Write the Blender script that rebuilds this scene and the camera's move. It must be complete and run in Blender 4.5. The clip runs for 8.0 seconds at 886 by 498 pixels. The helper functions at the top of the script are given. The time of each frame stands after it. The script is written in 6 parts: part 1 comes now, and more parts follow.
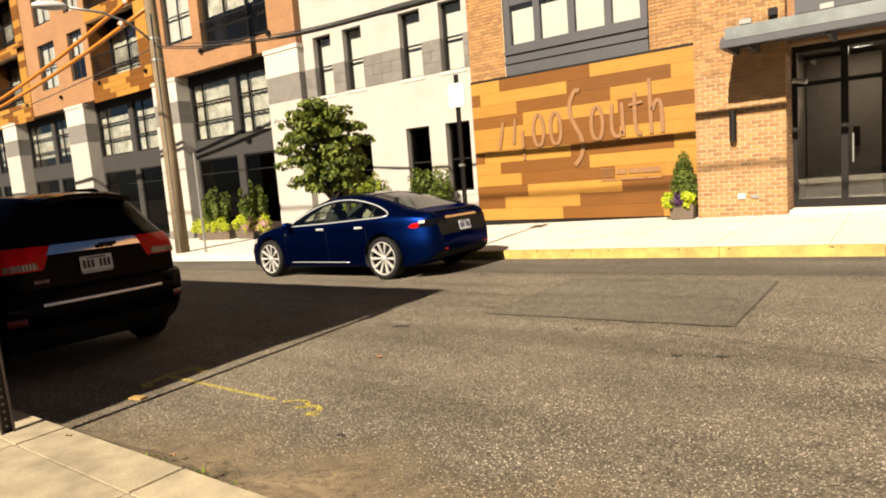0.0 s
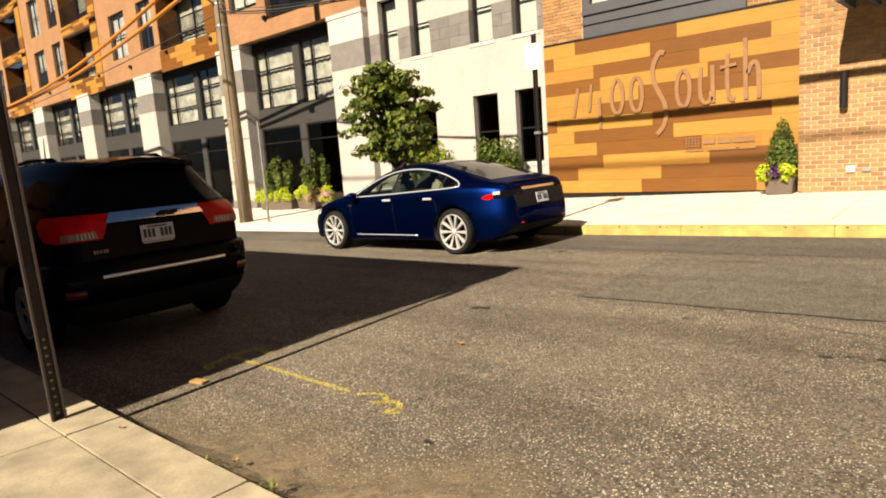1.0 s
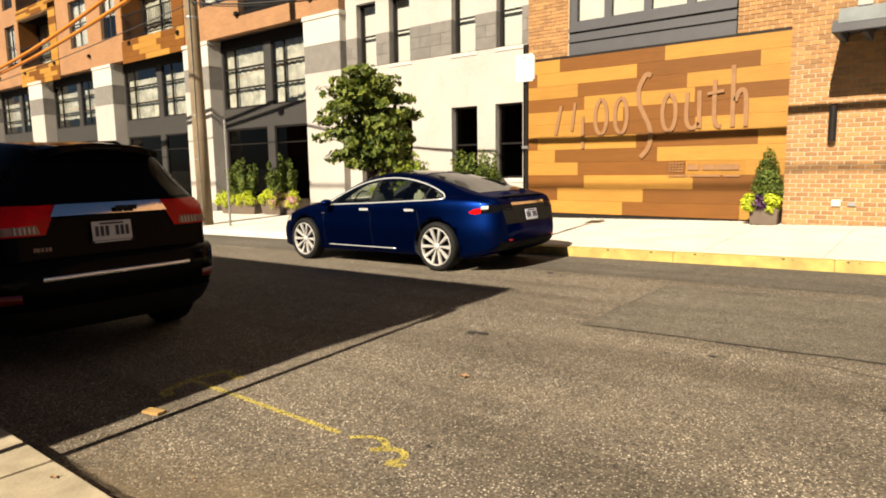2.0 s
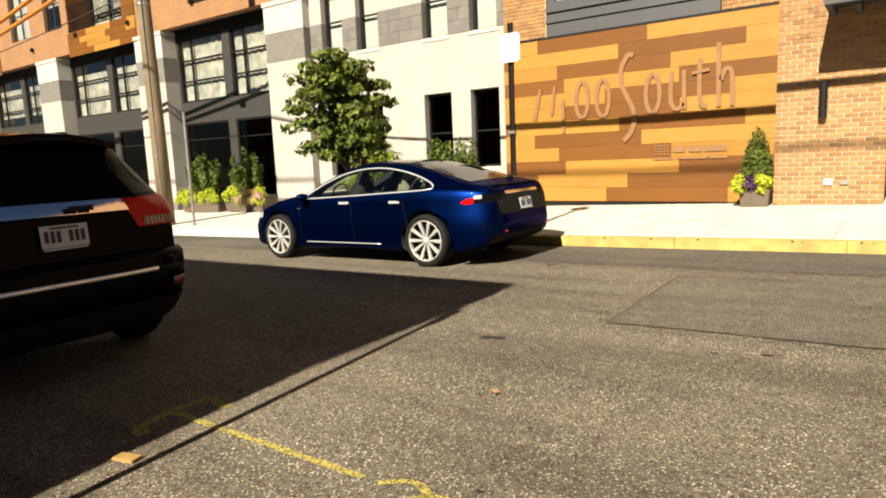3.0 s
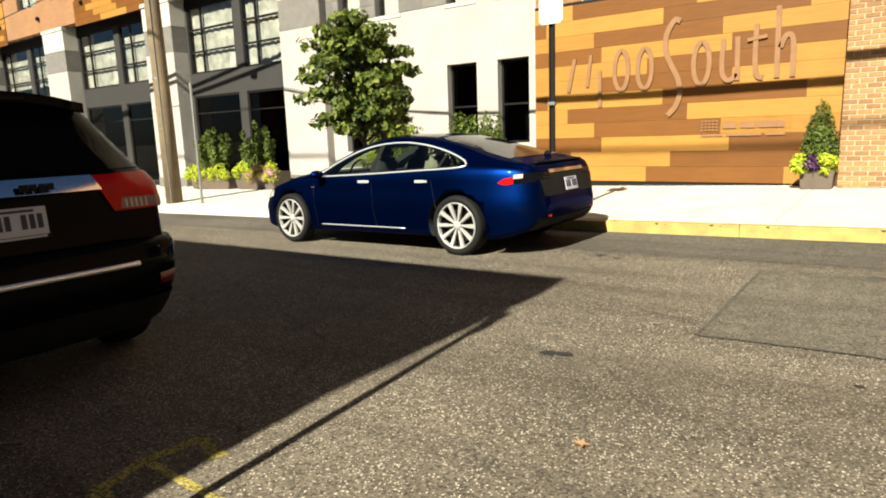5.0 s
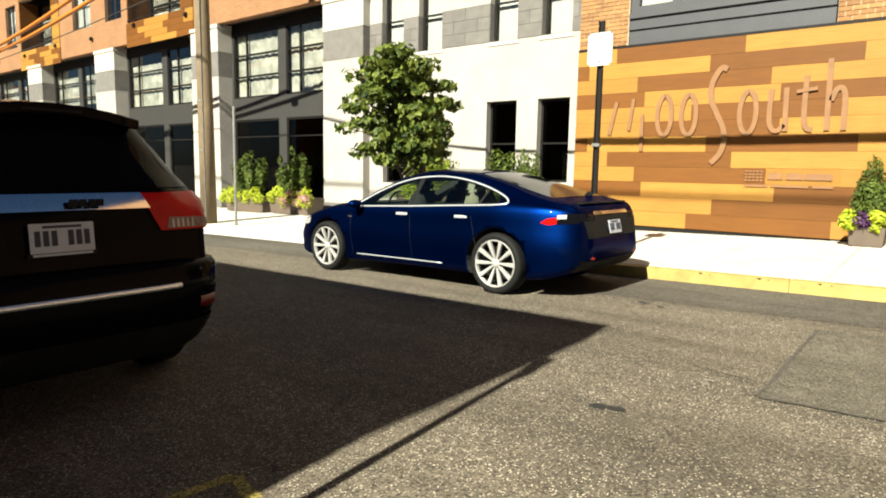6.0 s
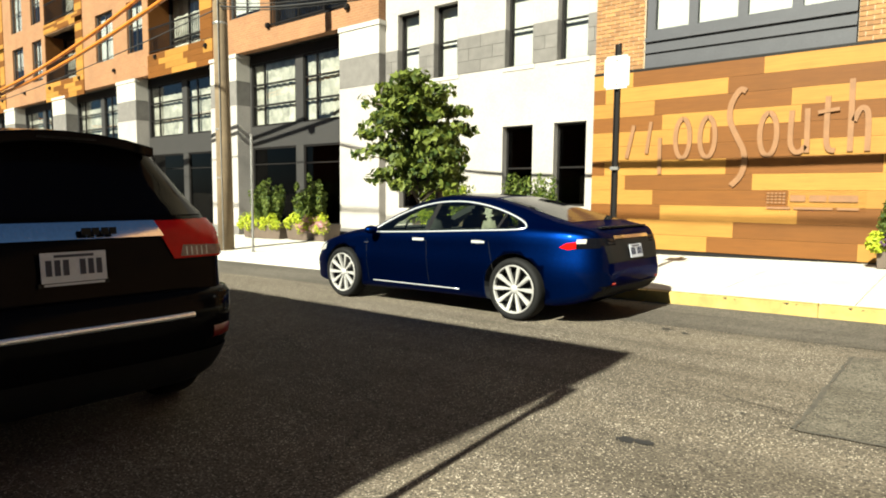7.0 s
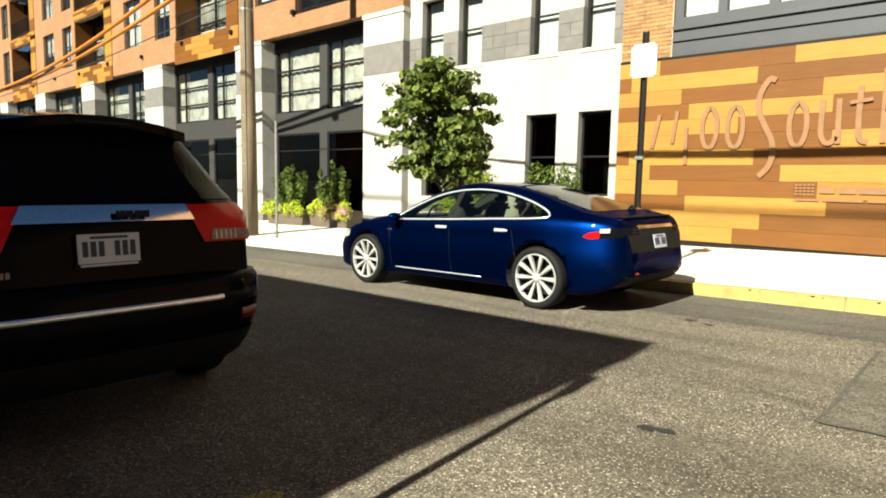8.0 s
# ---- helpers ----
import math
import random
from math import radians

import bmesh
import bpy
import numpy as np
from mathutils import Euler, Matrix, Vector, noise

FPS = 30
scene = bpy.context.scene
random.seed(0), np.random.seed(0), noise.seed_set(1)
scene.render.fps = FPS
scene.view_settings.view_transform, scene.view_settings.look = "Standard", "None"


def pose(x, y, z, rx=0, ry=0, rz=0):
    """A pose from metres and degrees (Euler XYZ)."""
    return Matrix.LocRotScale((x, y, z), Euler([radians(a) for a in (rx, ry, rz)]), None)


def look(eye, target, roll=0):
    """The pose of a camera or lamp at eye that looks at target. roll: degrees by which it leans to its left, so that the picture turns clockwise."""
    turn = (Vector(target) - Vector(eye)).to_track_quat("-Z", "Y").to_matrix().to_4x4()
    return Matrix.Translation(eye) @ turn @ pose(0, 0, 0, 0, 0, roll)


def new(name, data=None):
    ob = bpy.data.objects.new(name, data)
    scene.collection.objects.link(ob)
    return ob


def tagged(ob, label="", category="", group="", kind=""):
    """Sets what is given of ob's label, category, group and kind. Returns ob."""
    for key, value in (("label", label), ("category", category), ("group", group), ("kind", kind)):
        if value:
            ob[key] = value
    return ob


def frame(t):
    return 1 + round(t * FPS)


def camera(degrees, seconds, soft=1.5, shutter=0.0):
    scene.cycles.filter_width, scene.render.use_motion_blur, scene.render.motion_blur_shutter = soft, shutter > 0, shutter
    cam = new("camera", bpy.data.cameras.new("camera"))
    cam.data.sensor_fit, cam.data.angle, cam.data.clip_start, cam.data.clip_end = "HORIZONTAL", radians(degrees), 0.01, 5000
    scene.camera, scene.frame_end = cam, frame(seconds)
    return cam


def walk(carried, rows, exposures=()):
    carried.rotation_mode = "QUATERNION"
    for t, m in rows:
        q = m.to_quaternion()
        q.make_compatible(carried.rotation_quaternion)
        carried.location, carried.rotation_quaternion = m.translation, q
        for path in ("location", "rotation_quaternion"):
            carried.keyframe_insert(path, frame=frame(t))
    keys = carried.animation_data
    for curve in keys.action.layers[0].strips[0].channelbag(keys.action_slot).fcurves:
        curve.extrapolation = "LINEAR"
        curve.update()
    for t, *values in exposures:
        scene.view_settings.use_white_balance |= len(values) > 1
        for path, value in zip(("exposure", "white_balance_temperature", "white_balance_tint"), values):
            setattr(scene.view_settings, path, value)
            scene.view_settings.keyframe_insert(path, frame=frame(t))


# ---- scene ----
cam = camera(69.9, 8.0, soft=1.9)
PATH = [
    (0, (0.311, 0.141, 1.555), (-0.885, 1.728, 1.325), -4.5),
    (0.2, (0.184, 0.190, 1.532), (-1.035, 1.751, 1.256), -4.4),
    (0.5, (0.009, 0.344, 1.515), (-1.189, 1.918, 1.222), -5.7),
    (0.8, (-0.179, 0.424, 1.507), (-1.469, 1.931, 1.250), -4.9),
    (1, (-0.310, 0.500, 1.503), (-1.640, 1.963, 1.202), -4.2),
    (1.2, (-0.462, 0.522, 1.485), (-1.737, 2.044, 1.244), -2.9),
    (1.5, (-0.670, 0.587, 1.475), (-1.960, 2.102, 1.275), -1.3),
    (1.7, (-0.791, 0.652, 1.458), (-2.061, 2.177, 1.212), -1.0),
    (2.8, (-1.502, 0.994, 1.416), (-2.652, 2.611, 1.164), -2.3),
    (3, (-1.632, 1.049, 1.399), (-2.774, 2.665, 1.108), -2.4),
    (3.5, (-1.864, 1.262, 1.424), (-3.038, 2.840, 1.060), -5.0),
    (4, (-2.081, 1.512, 1.393), (-3.107, 3.186, 1.011), -2.7),
    (4.2, (-2.163, 1.557, 1.399), (-3.088, 3.297, 1.054), -2.4),
    (4.5, (-2.287, 1.633, 1.356), (-3.143, 3.397, 0.961), -3.0),
    (4.8, (-2.359, 1.676, 1.356), (-3.380, 3.345, 0.941), -2.3),
    (5, (-2.404, 1.723, 1.355), (-3.573, 3.306, 0.997), -2.0),
    (5.2, (-2.437, 1.722, 1.378), (-3.753, 3.193, 1.053), -1.9),
    (6.3, (-2.696, 1.770, 1.352), (-3.916, 3.337, 1.120), 1.7),
    (6.5, (-2.725, 1.787, 1.354), (-3.979, 3.331, 1.142), 1.0),
    (7, (-2.698, 1.823, 1.354), (-3.981, 3.347, 1.180), 0.5),
    (7.5, (-2.697, 1.791, 1.350), (-3.989, 3.299, 1.114), 1.1),
    (8, (-2.692, 1.783, 1.346), (-4.022, 3.262, 1.135), 1.1),
]
EXPOSURES = [(0.0, 1.74, 6800, 16), (1.5, 1.73, 6800, 16), (3.5, 1.8, 6350, 9), (5.0, 1.85, 6100, 7), (6.5, 2.01, 5950, 4), (8.0, 2.04, 5900, 3)]
walk(cam, [(t, look(eye, target, roll)) for t, eye, target, roll in PATH], EXPOSURES)

# ---- world and sun ----
SUN_WAY = Vector((-0.115, 1.0, -0.775)).normalized()
sun = new("sun", bpy.data.lights.new("sun", "SUN"))
sun.data.energy, sun.data.angle, sun.data.color = 5.0, radians(0.55), (1.0, 0.91, 0.72)
sun.matrix_world = Matrix.Translation((0, -20, 20)) @ SUN_WAY.to_track_quat("-Z", "Y").to_matrix().to_4x4()
world = bpy.data.worlds.new("sky")
scene.world = world
world.use_nodes = True
wn = world.node_tree.nodes
sky = wn.new("ShaderNodeTexSky")
sky.sky_type, sky.sun_disc, sky.sun_elevation, sky.sun_rotation = "NISHITA", False, radians(37.5), radians(172)
sky.ozone_density, sky.dust_density = 5.0, 0.6
world.node_tree.links.new(sky.outputs[0], wn["Background"].inputs[0])
wn["Background"].inputs[1].default_value = 0.0105


# ---- materials ----
def nodes_of(name, rough=0.7, metal=0.0):
    m = bpy.data.materials.new(name)
    m.use_nodes = True
    nt = m.node_tree
    b = nt.nodes["Principled BSDF"]
    b.inputs["Roughness"].default_value, b.inputs["Metallic"].default_value = rough, metal
    co = nt.nodes.new("ShaderNodeTexCoord").outputs["Object"]
    return m, nt, b, co


def noise_node(nt, co, scale, detail=4.0, rough=0.55):
    n = nt.nodes.new("ShaderNodeTexNoise")
    n.inputs["Scale"].default_value, n.inputs["Detail"].default_value, n.inputs["Roughness"].default_value = scale, detail, rough
    nt.links.new(co, n.inputs["Vector"])
    return n.outputs[0]


def ramp(nt, src, stops):
    r = nt.nodes.new("ShaderNodeValToRGB")
    e = r.color_ramp.elements
    while len(e) < len(stops):
        e.new(0.5)
    for el, (p, c) in zip(e, stops):
        el.position, el.color = p, (*c, 1) if len(c) == 3 else c
    nt.links.new(src, r.inputs[0])
    return r.outputs[0]


def mix(nt, fac, a, b, mode="MIX"):
    n = nt.nodes.new("ShaderNodeMix")
    n.data_type, n.blend_type = "RGBA", mode
    for sock, v in ((n.inputs[0], fac), (n.inputs[6], a), (n.inputs[7], b)):
        if isinstance(v, (int, float)):
            sock.default_value = v
        elif isinstance(v, tuple):
            sock.default_value = (*v, 1)
        else:
            nt.links.new(v, sock)
    return n.outputs[2]


def bump(nt, b, src, strength, dist=0.01):
    n = nt.nodes.new("ShaderNodeBump")
    n.inputs["Strength"].default_value, n.inputs["Distance"].default_value = strength, dist
    nt.links.new(src, n.inputs["Height"])
    nt.links.new(n.outputs[0], b.inputs["Normal"])


def shade(c, k):
    return tuple(min(1, v * k) for v in c)


def plain(name, col, rough=0.6, metal=0.0, vary=0.15, scale=6.0, relief=0.1, coat=0.0, each=0.0, island=False):
    """Colour with blotches and fine grain; each: how far pieces differ among themselves."""
    m, nt, b, co = nodes_of(name, rough, metal)
    big = ramp(nt, noise_node(nt, co, scale), [(0.3, shade(col, 1 - vary)), (0.7, shade(col, 1 + vary))])
    fine = ramp(nt, noise_node(nt, co, scale * 22, 2), [(0.3, (0.88,) * 3), (0.7, (1.08,) * 3)])
    c = mix(nt, 1.0, big, fine, "MULTIPLY")
    if each:
        rnd = nt.nodes.new("ShaderNodeNewGeometry").outputs["Random Per Island"] if island else nt.nodes.new("ShaderNodeObjectInfo").outputs["Random"]
        c = mix(nt, 1.0, c, ramp(nt, rnd, [(0.0, (1 - each,) * 3), (1.0, (1 + each,) * 3)]), "MULTIPLY")
    nt.links.new(c, b.inputs["Base Color"])
    if relief:
        bump(nt, b, noise_node(nt, co, scale * 22, 3), relief, 0.004)
    b.inputs["Coat Weight"].default_value = coat
    b.inputs["Coat Roughness"].default_value = 0.03
    return m


def asphalt(name, base, fleck, amount):
    """Worn asphalt: dark binder with pits, small pale chippings and fewer large ones, soft lanes along the street."""
    m, nt, b, co = nodes_of(name, 0.88)
    b.inputs["Specular IOR Level"].default_value = 0.22
    big = ramp(nt, noise_node(nt, co, 0.5, 5), [(0.3, shade(base, 0.78)), (0.7, shade(base, 1.22))])
    mid = ramp(nt, noise_node(nt, co, 9, 4, 0.7), [(0.25, (0.68,) * 3), (0.75, (1.25,) * 3)])
    c = mix(nt, 1.0, big, mid, "MULTIPLY")
    pits = ramp(nt, noise_node(nt, co, 62, 3, 0.6), [(0.36, (0.28,) * 3), (0.56, (1.05,) * 3)])
    c = mix(nt, 1.0, c, pits, "MULTIPLY")
    patchy = ramp(nt, noise_node(nt, co, 1.1, 3), [(0.3, (0.4,) * 3), (0.62, (1,) * 3)])
    for size, share, edge in ((105, amount, 0.5), (60, amount * 0.45, 0.44)):
        grit = nt.nodes.new("ShaderNodeTexVoronoi")
        grit.inputs["Scale"].default_value = size
        nt.links.new(co, grit.inputs["Vector"])
        pick = ramp(nt, grit.outputs["Color"], [(1 - share - 0.08, (0, 0, 0)), (1 - share + 0.06, (1, 1, 1))])
        core = ramp(nt, grit.outputs["Distance"], [(edge - 0.07, (1, 1, 1)), (edge, (0, 0, 0))])
        where = mix(nt, 1.0, mix(nt, 1.0, pick, core, "MULTIPLY"), patchy, "MULTIPLY")
        c = mix(nt, where, c, fleck)
    mp = nt.nodes.new("ShaderNodeMapping")
    mp.inputs["Scale"].default_value = (0.12, 1.3, 1.0)
    nt.links.new(co, mp.inputs[0])
    lanes = ramp(nt, noise_node(nt, mp.outputs[0], 1.3, 5, 0.6), [(0.32, (0.7, 0.69, 0.66)), (0.5, (0.98,) * 3), (0.7, (1.16, 1.15, 1.12))])
    c = mix(nt, 1.0, c, lanes, "MULTIPLY")
    nt.links.new(c, b.inputs["Base Color"])
    bump(nt, b, noise_node(nt, co, 80, 3), 0.6, 0.008)
    return m


def brick_paint(name, c1, c2, mortar, bw=0.2, bh=0.075):
    """Brickwork too far off to be told apart."""
    m, nt, b, co = nodes_of(name, 0.85)
    sep = nt.nodes.new("ShaderNodeSeparateXYZ")
    com = nt.nodes.new("ShaderNodeCombineXYZ")
    nt.links.new(co, sep.inputs[0])
    add = nt.nodes.new("ShaderNodeMath")
    nt.links.new(sep.outputs[0], add.inputs[0])
    nt.links.new(sep.outputs[1], add.inputs[1])
    nt.links.new(add.outputs[0], com.inputs[0])
    nt.links.new(sep.outputs[2], com.inputs[1])
    t = nt.nodes.new("ShaderNodeTexBrick")
    t.inputs["Scale"].default_value = 1.0
    t.inputs["Brick Width"].default_value, t.inputs["Row Height"].default_value, t.inputs["Mortar Size"].default_value = bw, bh, 0.006
    for k, c in (("Color1", c1), ("Color2", c2), ("Mortar", mortar)):
        t.inputs[k].default_value = (*c, 1)
    nt.links.new(com.outputs[0], t.inputs["Vector"])
    big = ramp(nt, noise_node(nt, co, 0.7, 4), [(0.3, (0.86,) * 3), (0.7, (1.1,) * 3)])
    nt.links.new(mix(nt, 1.0, t.outputs[0], big, "MULTIPLY"), b.inputs["Base Color"])
    bump(nt, b, noise_node(nt, co, 60, 3), 0.15, 0.004)
    return m


def wood_panel(name, col):
    m, nt, b, co = nodes_of(name, 0.6)
    b.inputs["Specular IOR Level"].default_value = 0.22
    mp = nt.nodes.new("ShaderNodeMapping")
    mp.inputs["Scale"].default_value = (1.2, 8, 34)
    nt.links.new(co, mp.inputs[0])
    grain = ramp(nt, noise_node(nt, mp.outputs[0], 1.6, 5, 0.6), [(0.3, shade(col, 0.86)), (0.7, shade(col, 1.12))])
    rnd = nt.nodes.new("ShaderNodeObjectInfo").outputs["Random"]
    c = mix(nt, 1.0, grain, ramp(nt, rnd, [(0.0, (0.9,) * 3), (1.0, (1.1,) * 3)]), "MULTIPLY")
    stain = ramp(nt, noise_node(nt, co, 1.5, 4), [(0.3, (0.92,) * 3), (0.7, (1.04,) * 3)])
    nt.links.new(mix(nt, 1.0, c, stain, "MULTIPLY"), b.inputs["Base Color"])
    bump(nt, b, noise_node(nt, mp.outputs[0], 1.6, 4), 0.08, 0.004)
    return m


def glass(name, tint, gloss=1.0, rough=0.01, least=0.05):
    m = bpy.data.materials.new(name)
    m.use_nodes = True
    nt = m.node_tree
    nt.nodes.remove(nt.nodes["Principled BSDF"])
    tr, gl, mx, fr = (nt.nodes.new("ShaderNode" + k) for k in ("BsdfTransparent", "BsdfGlossy", "MixShader", "LayerWeight"))
    tr.inputs[0].default_value = (*tint, 1)
    gl.inputs["Color"].default_value = (gloss, gloss, gloss, 1)
    gl.inputs["Roughness"].default_value = rough
    fr.inputs[0].default_value = 0.5
    po, ad = nt.nodes.new("ShaderNodeMath"), nt.nodes.new("ShaderNodeMath")
    po.operation, ad.operation = "POWER", "MULTIPLY_ADD"
    po.inputs[1].default_value, ad.inputs[1].default_value, ad.inputs[2].default_value = 4.0, 0.8, least
    nt.links.new(fr.outputs["Facing"], po.inputs[0])
    nt.links.new(po.outputs[0], ad.inputs[0])
    nt.links.new(ad.outputs[0], mx.inputs[0])
    nt.links.new(tr.outputs[0], mx.inputs[1])
    nt.links.new(gl.outputs[0], mx.inputs[2])
    nt.links.new(mx.outputs[0], nt.nodes["Material Output"].inputs[0])
    return m


def leaf_mat(name, c1, c2):
    m, nt, b, co = nodes_of(name, 0.6)
    b.inputs["Specular IOR Level"].default_value = 0.25
    isl = nt.nodes.new("ShaderNodeNewGeometry").outputs["Random Per Island"]
    c = ramp(nt, isl, [(0.0, c1), (1.0, c2)])
    nt.links.new(c, b.inputs["Base Color"])
    tr = nt.nodes.new("ShaderNodeBsdfTranslucent")
    nt.links.new(c, tr.inputs[0])
    mx = nt.nodes.new("ShaderNodeMixShader")
    mx.inputs[0].default_value = 0.3
    nt.links.new(b.outputs[0], mx.inputs[1])
    nt.links.new(tr.outputs[0], mx.inputs[2])
    nt.links.new(mx.outputs[0], nt.nodes["Material Output"].inputs[0])
    return m


ASPHALT = asphalt("asphalt", (0.101, 0.084, 0.0623), (0.5, 0.44, 0.345), 0.22)
ASPHALT_PATCH = asphalt("asphalt_patch", (0.0924, 0.0812, 0.0616), (0.315, 0.28, 0.217), 0.16)
ASPHALT_SMOOTH = asphalt("asphalt_gutter", (0.0854, 0.0749, 0.0601), (0.231, 0.208, 0.171), 0.13)
CONCRETE = plain("concrete", (0.392, 0.371, 0.322), 0.85, vary=0.12, scale=1.6, relief=0.15)
CONCRETE_NEAR = plain("concrete_worn", (0.217, 0.182, 0.12), 0.9, vary=0.32, scale=3.4, relief=0.35)
KERB_YELLOW = plain("yellow_kerb_paint", (0.286, 0.208, 0.0554), 0.7, vary=0.25, scale=5, relief=0.2)
JOINT_SAND = plain("joint_sand", (0.252, 0.231, 0.182), 0.95, vary=0.2, scale=12)
JOINT = plain("joint_dirt", (0.0277, 0.0231, 0.0162), 0.95, vary=0.3, scale=12)
PAINT_YELLOW = plain("yellow_marking_paint", (0.286, 0.231, 0.0462), 0.8, vary=0.3, scale=25)
nt = PAINT_YELLOW.node_tree
worn, clear = nt.nodes.new("ShaderNodeMixShader"), nt.nodes.new("ShaderNodeBsdfTransparent")
nt.links.new(ramp(nt, noise_node(nt, nt.nodes["Texture Coordinate"].outputs["Object"], 60, 4, 0.7), [(0.32, (0, 0, 0)), (0.54, (0.95,) * 3)]), worn.inputs[0])
nt.links.new(clear.outputs[0], worn.inputs[1])
nt.links.new(nt.nodes["Principled BSDF"].outputs[0], worn.inputs[2])
nt.links.new(worn.outputs[0], nt.nodes["Material Output"].inputs[0])
GRIT = plain("gutter_grit", (0.111, 0.0784, 0.0439), 0.95, vary=0.35, scale=30)
STONE = plain("cream_cast_stone", (0.263, 0.243, 0.22), 0.85, vary=0.07, scale=1.4, relief=0.1)
STONE_GREY = plain("grey_cast_stone", (0.106, 0.0973, 0.0875), 0.85, vary=0.15, scale=3.5, relief=0.15, each=0.12)
STONE_WHITE = plain("pale_stone_trim", (0.323, 0.305, 0.268), 0.8, vary=0.06, scale=2, relief=0.08)
BRICK_FAR = brick_paint("orange_brick", (0.203, 0.0945, 0.035), (0.171, 0.077, 0.028), (0.199, 0.126, 0.0665))
BRICK = plain("buff_orange_brick", (0.213, 0.106, 0.035), 0.85, vary=0.18, scale=14, relief=0.35, each=0.28)
BRICK_JOINED = plain("buff_orange_brick_joined", (0.213, 0.106, 0.035), 0.85, vary=0.18, scale=14, relief=0.35, each=0.28, island=True)
MORTAR = plain("pale_mortar", (0.342, 0.286, 0.199), 0.95, vary=0.1, scale=20, relief=0.3)
PLANK_LIGHT = wood_panel("golden_wood_panel", (0.241, 0.118, 0.0203))
PLANK_DARK = wood_panel("russet_wood_panel", (0.105, 0.0385, 0.00455))
BRONZE = plain("bronze_letter_metal", (0.153, 0.0714, 0.0231), 0.7, 0.0, vary=0.12, scale=5, relief=0.05)
FRAME = plain("charcoal_window_metal", (0.0084, 0.00735, 0.00665), 0.5, 0.0, vary=0.1, scale=3, relief=0.03)
FRAME.node_tree.nodes["Principled BSDF"].inputs["Specular IOR Level"].default_value = 0.15
FRAME_GREY = plain("grey_spandrel_metal", (0.0195, 0.018, 0.0165), 0.6, 0.0, vary=0.1, scale=2, relief=0.05)
PANEL_DARK = plain("dark_slate_panel", (0.0347, 0.0347, 0.0393), 0.6, 0.1, vary=0.1, scale=2, relief=0.05)
CANOPY = plain("galvanised_canopy_steel", (0.111, 0.125, 0.125), 0.45, 0.4, vary=0.18, scale=3, relief=0.05)
BLIND = plain("white_roller_blind", (0.398, 0.388, 0.36), 0.8, vary=0.03, scale=3, relief=0.05)
CURTAIN = plain("pale_curtain", (0.305, 0.291, 0.249), 0.85, vary=0.42, scale=2.2, relief=0.1)
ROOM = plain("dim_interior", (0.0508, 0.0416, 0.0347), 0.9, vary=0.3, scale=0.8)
LOBBY = plain("lobby_plaster", (0.185, 0.167, 0.139), 0.8, vary=0.15, scale=0.8)
PANE = glass("window_glass", (0.84, 0.86, 0.84))
PANE_DARK = glass("shopfront_glass", (0.13, 0.13, 0.125), least=0.012)
PANE_DOOR = glass("entrance_glass", (0.8, 0.8, 0.76), least=0.16)
POLE_WOOD = plain("weathered_pole_wood", (0.125, 0.0903, 0.0508), 0.9, vary=0.22, scale=3, relief=0.5)
STEEL = plain("galvanised_steel", (0.208, 0.203, 0.19), 0.5, 0.6, vary=0.15, scale=8, relief=0.05)
STEEL_RUST = plain("brown_post_steel", (0.02, 0.011, 0.007), 0.7, 0.0, vary=0.3, scale=10, relief=0.2)
SIGN_WHITE = plain("white_sign_sheet", (0.379, 0.379, 0.36), 0.4, vary=0.03, scale=4, relief=0.02)
ORANGE_HOSE = plain("orange_line_cover", (0.393, 0.125, 0.00924), 0.5, vary=0.1, scale=5)
BLACK_RUBBER = plain("black_rubber", (0.0042, 0.00406, 0.00385), 0.75, vary=0.2, scale=10, relief=0.2)
BLACK_RUBBER.node_tree.nodes["Principled BSDF"].inputs["Specular IOR Level"].default_value = 0.2
BLACK_CABLE = plain("black_cable", (0.0139, 0.0129, 0.012), 0.7, vary=0.2)
LEAVES = leaf_mat("tree_leaves", (0.012, 0.03, 0.004), (0.15, 0.178, 0.026))
SHRUB = leaf_mat("shrub_leaves", (0.021, 0.042, 0.0056), (0.112, 0.14, 0.0196))
LIME = leaf_mat("lime_leaves", (0.22, 0.29, 0.011), (0.42, 0.44, 0.028))
YELLOW_GREEN = leaf_mat("yellow_green_leaves", (0.0742, 0.115, 0.00693), (0.194, 0.222, 0.0185))
PINK = leaf_mat("pink_flowers", (0.3, 0.12, 0.15), (0.45, 0.28, 0.26))
PURPLE = leaf_mat("purple_flowers", (0.0416, 0.0139, 0.0554), (0.0924, 0.0416, 0.101))
BARK = plain("bark", (0.0554, 0.0393, 0.0254), 0.95, vary=0.3, scale=12, relief=0.8)
PLANTER = plain("taupe_planter", (0.0742, 0.0531, 0.037), 0.7, vary=0.1, scale=4, relief=0.1)
SOIL = plain("soil", (0.0231, 0.0162, 0.0101), 1.0, vary=0.3, scale=20, relief=0.8)
CARDBOARD = plain("cardboard", (0.231, 0.139, 0.0416), 0.85, vary=0.15, scale=15)
DRY_LEAF = plain("dry_leaf", (0.185, 0.101, 0.0416), 0.8, vary=0.25, scale=40)
OIL = plain("oil_stain", (0.00554, 0.00508, 0.00462), 0.8, vary=0.3, scale=20)
SAND = plain("gutter_sand", (0.175, 0.13, 0.0735), 0.95, vary=0.3, scale=4, relief=0.3)
nt = SAND.node_tree
thin, clear = nt.nodes.new("ShaderNodeMixShader"), nt.nodes.new("ShaderNodeBsdfTransparent")
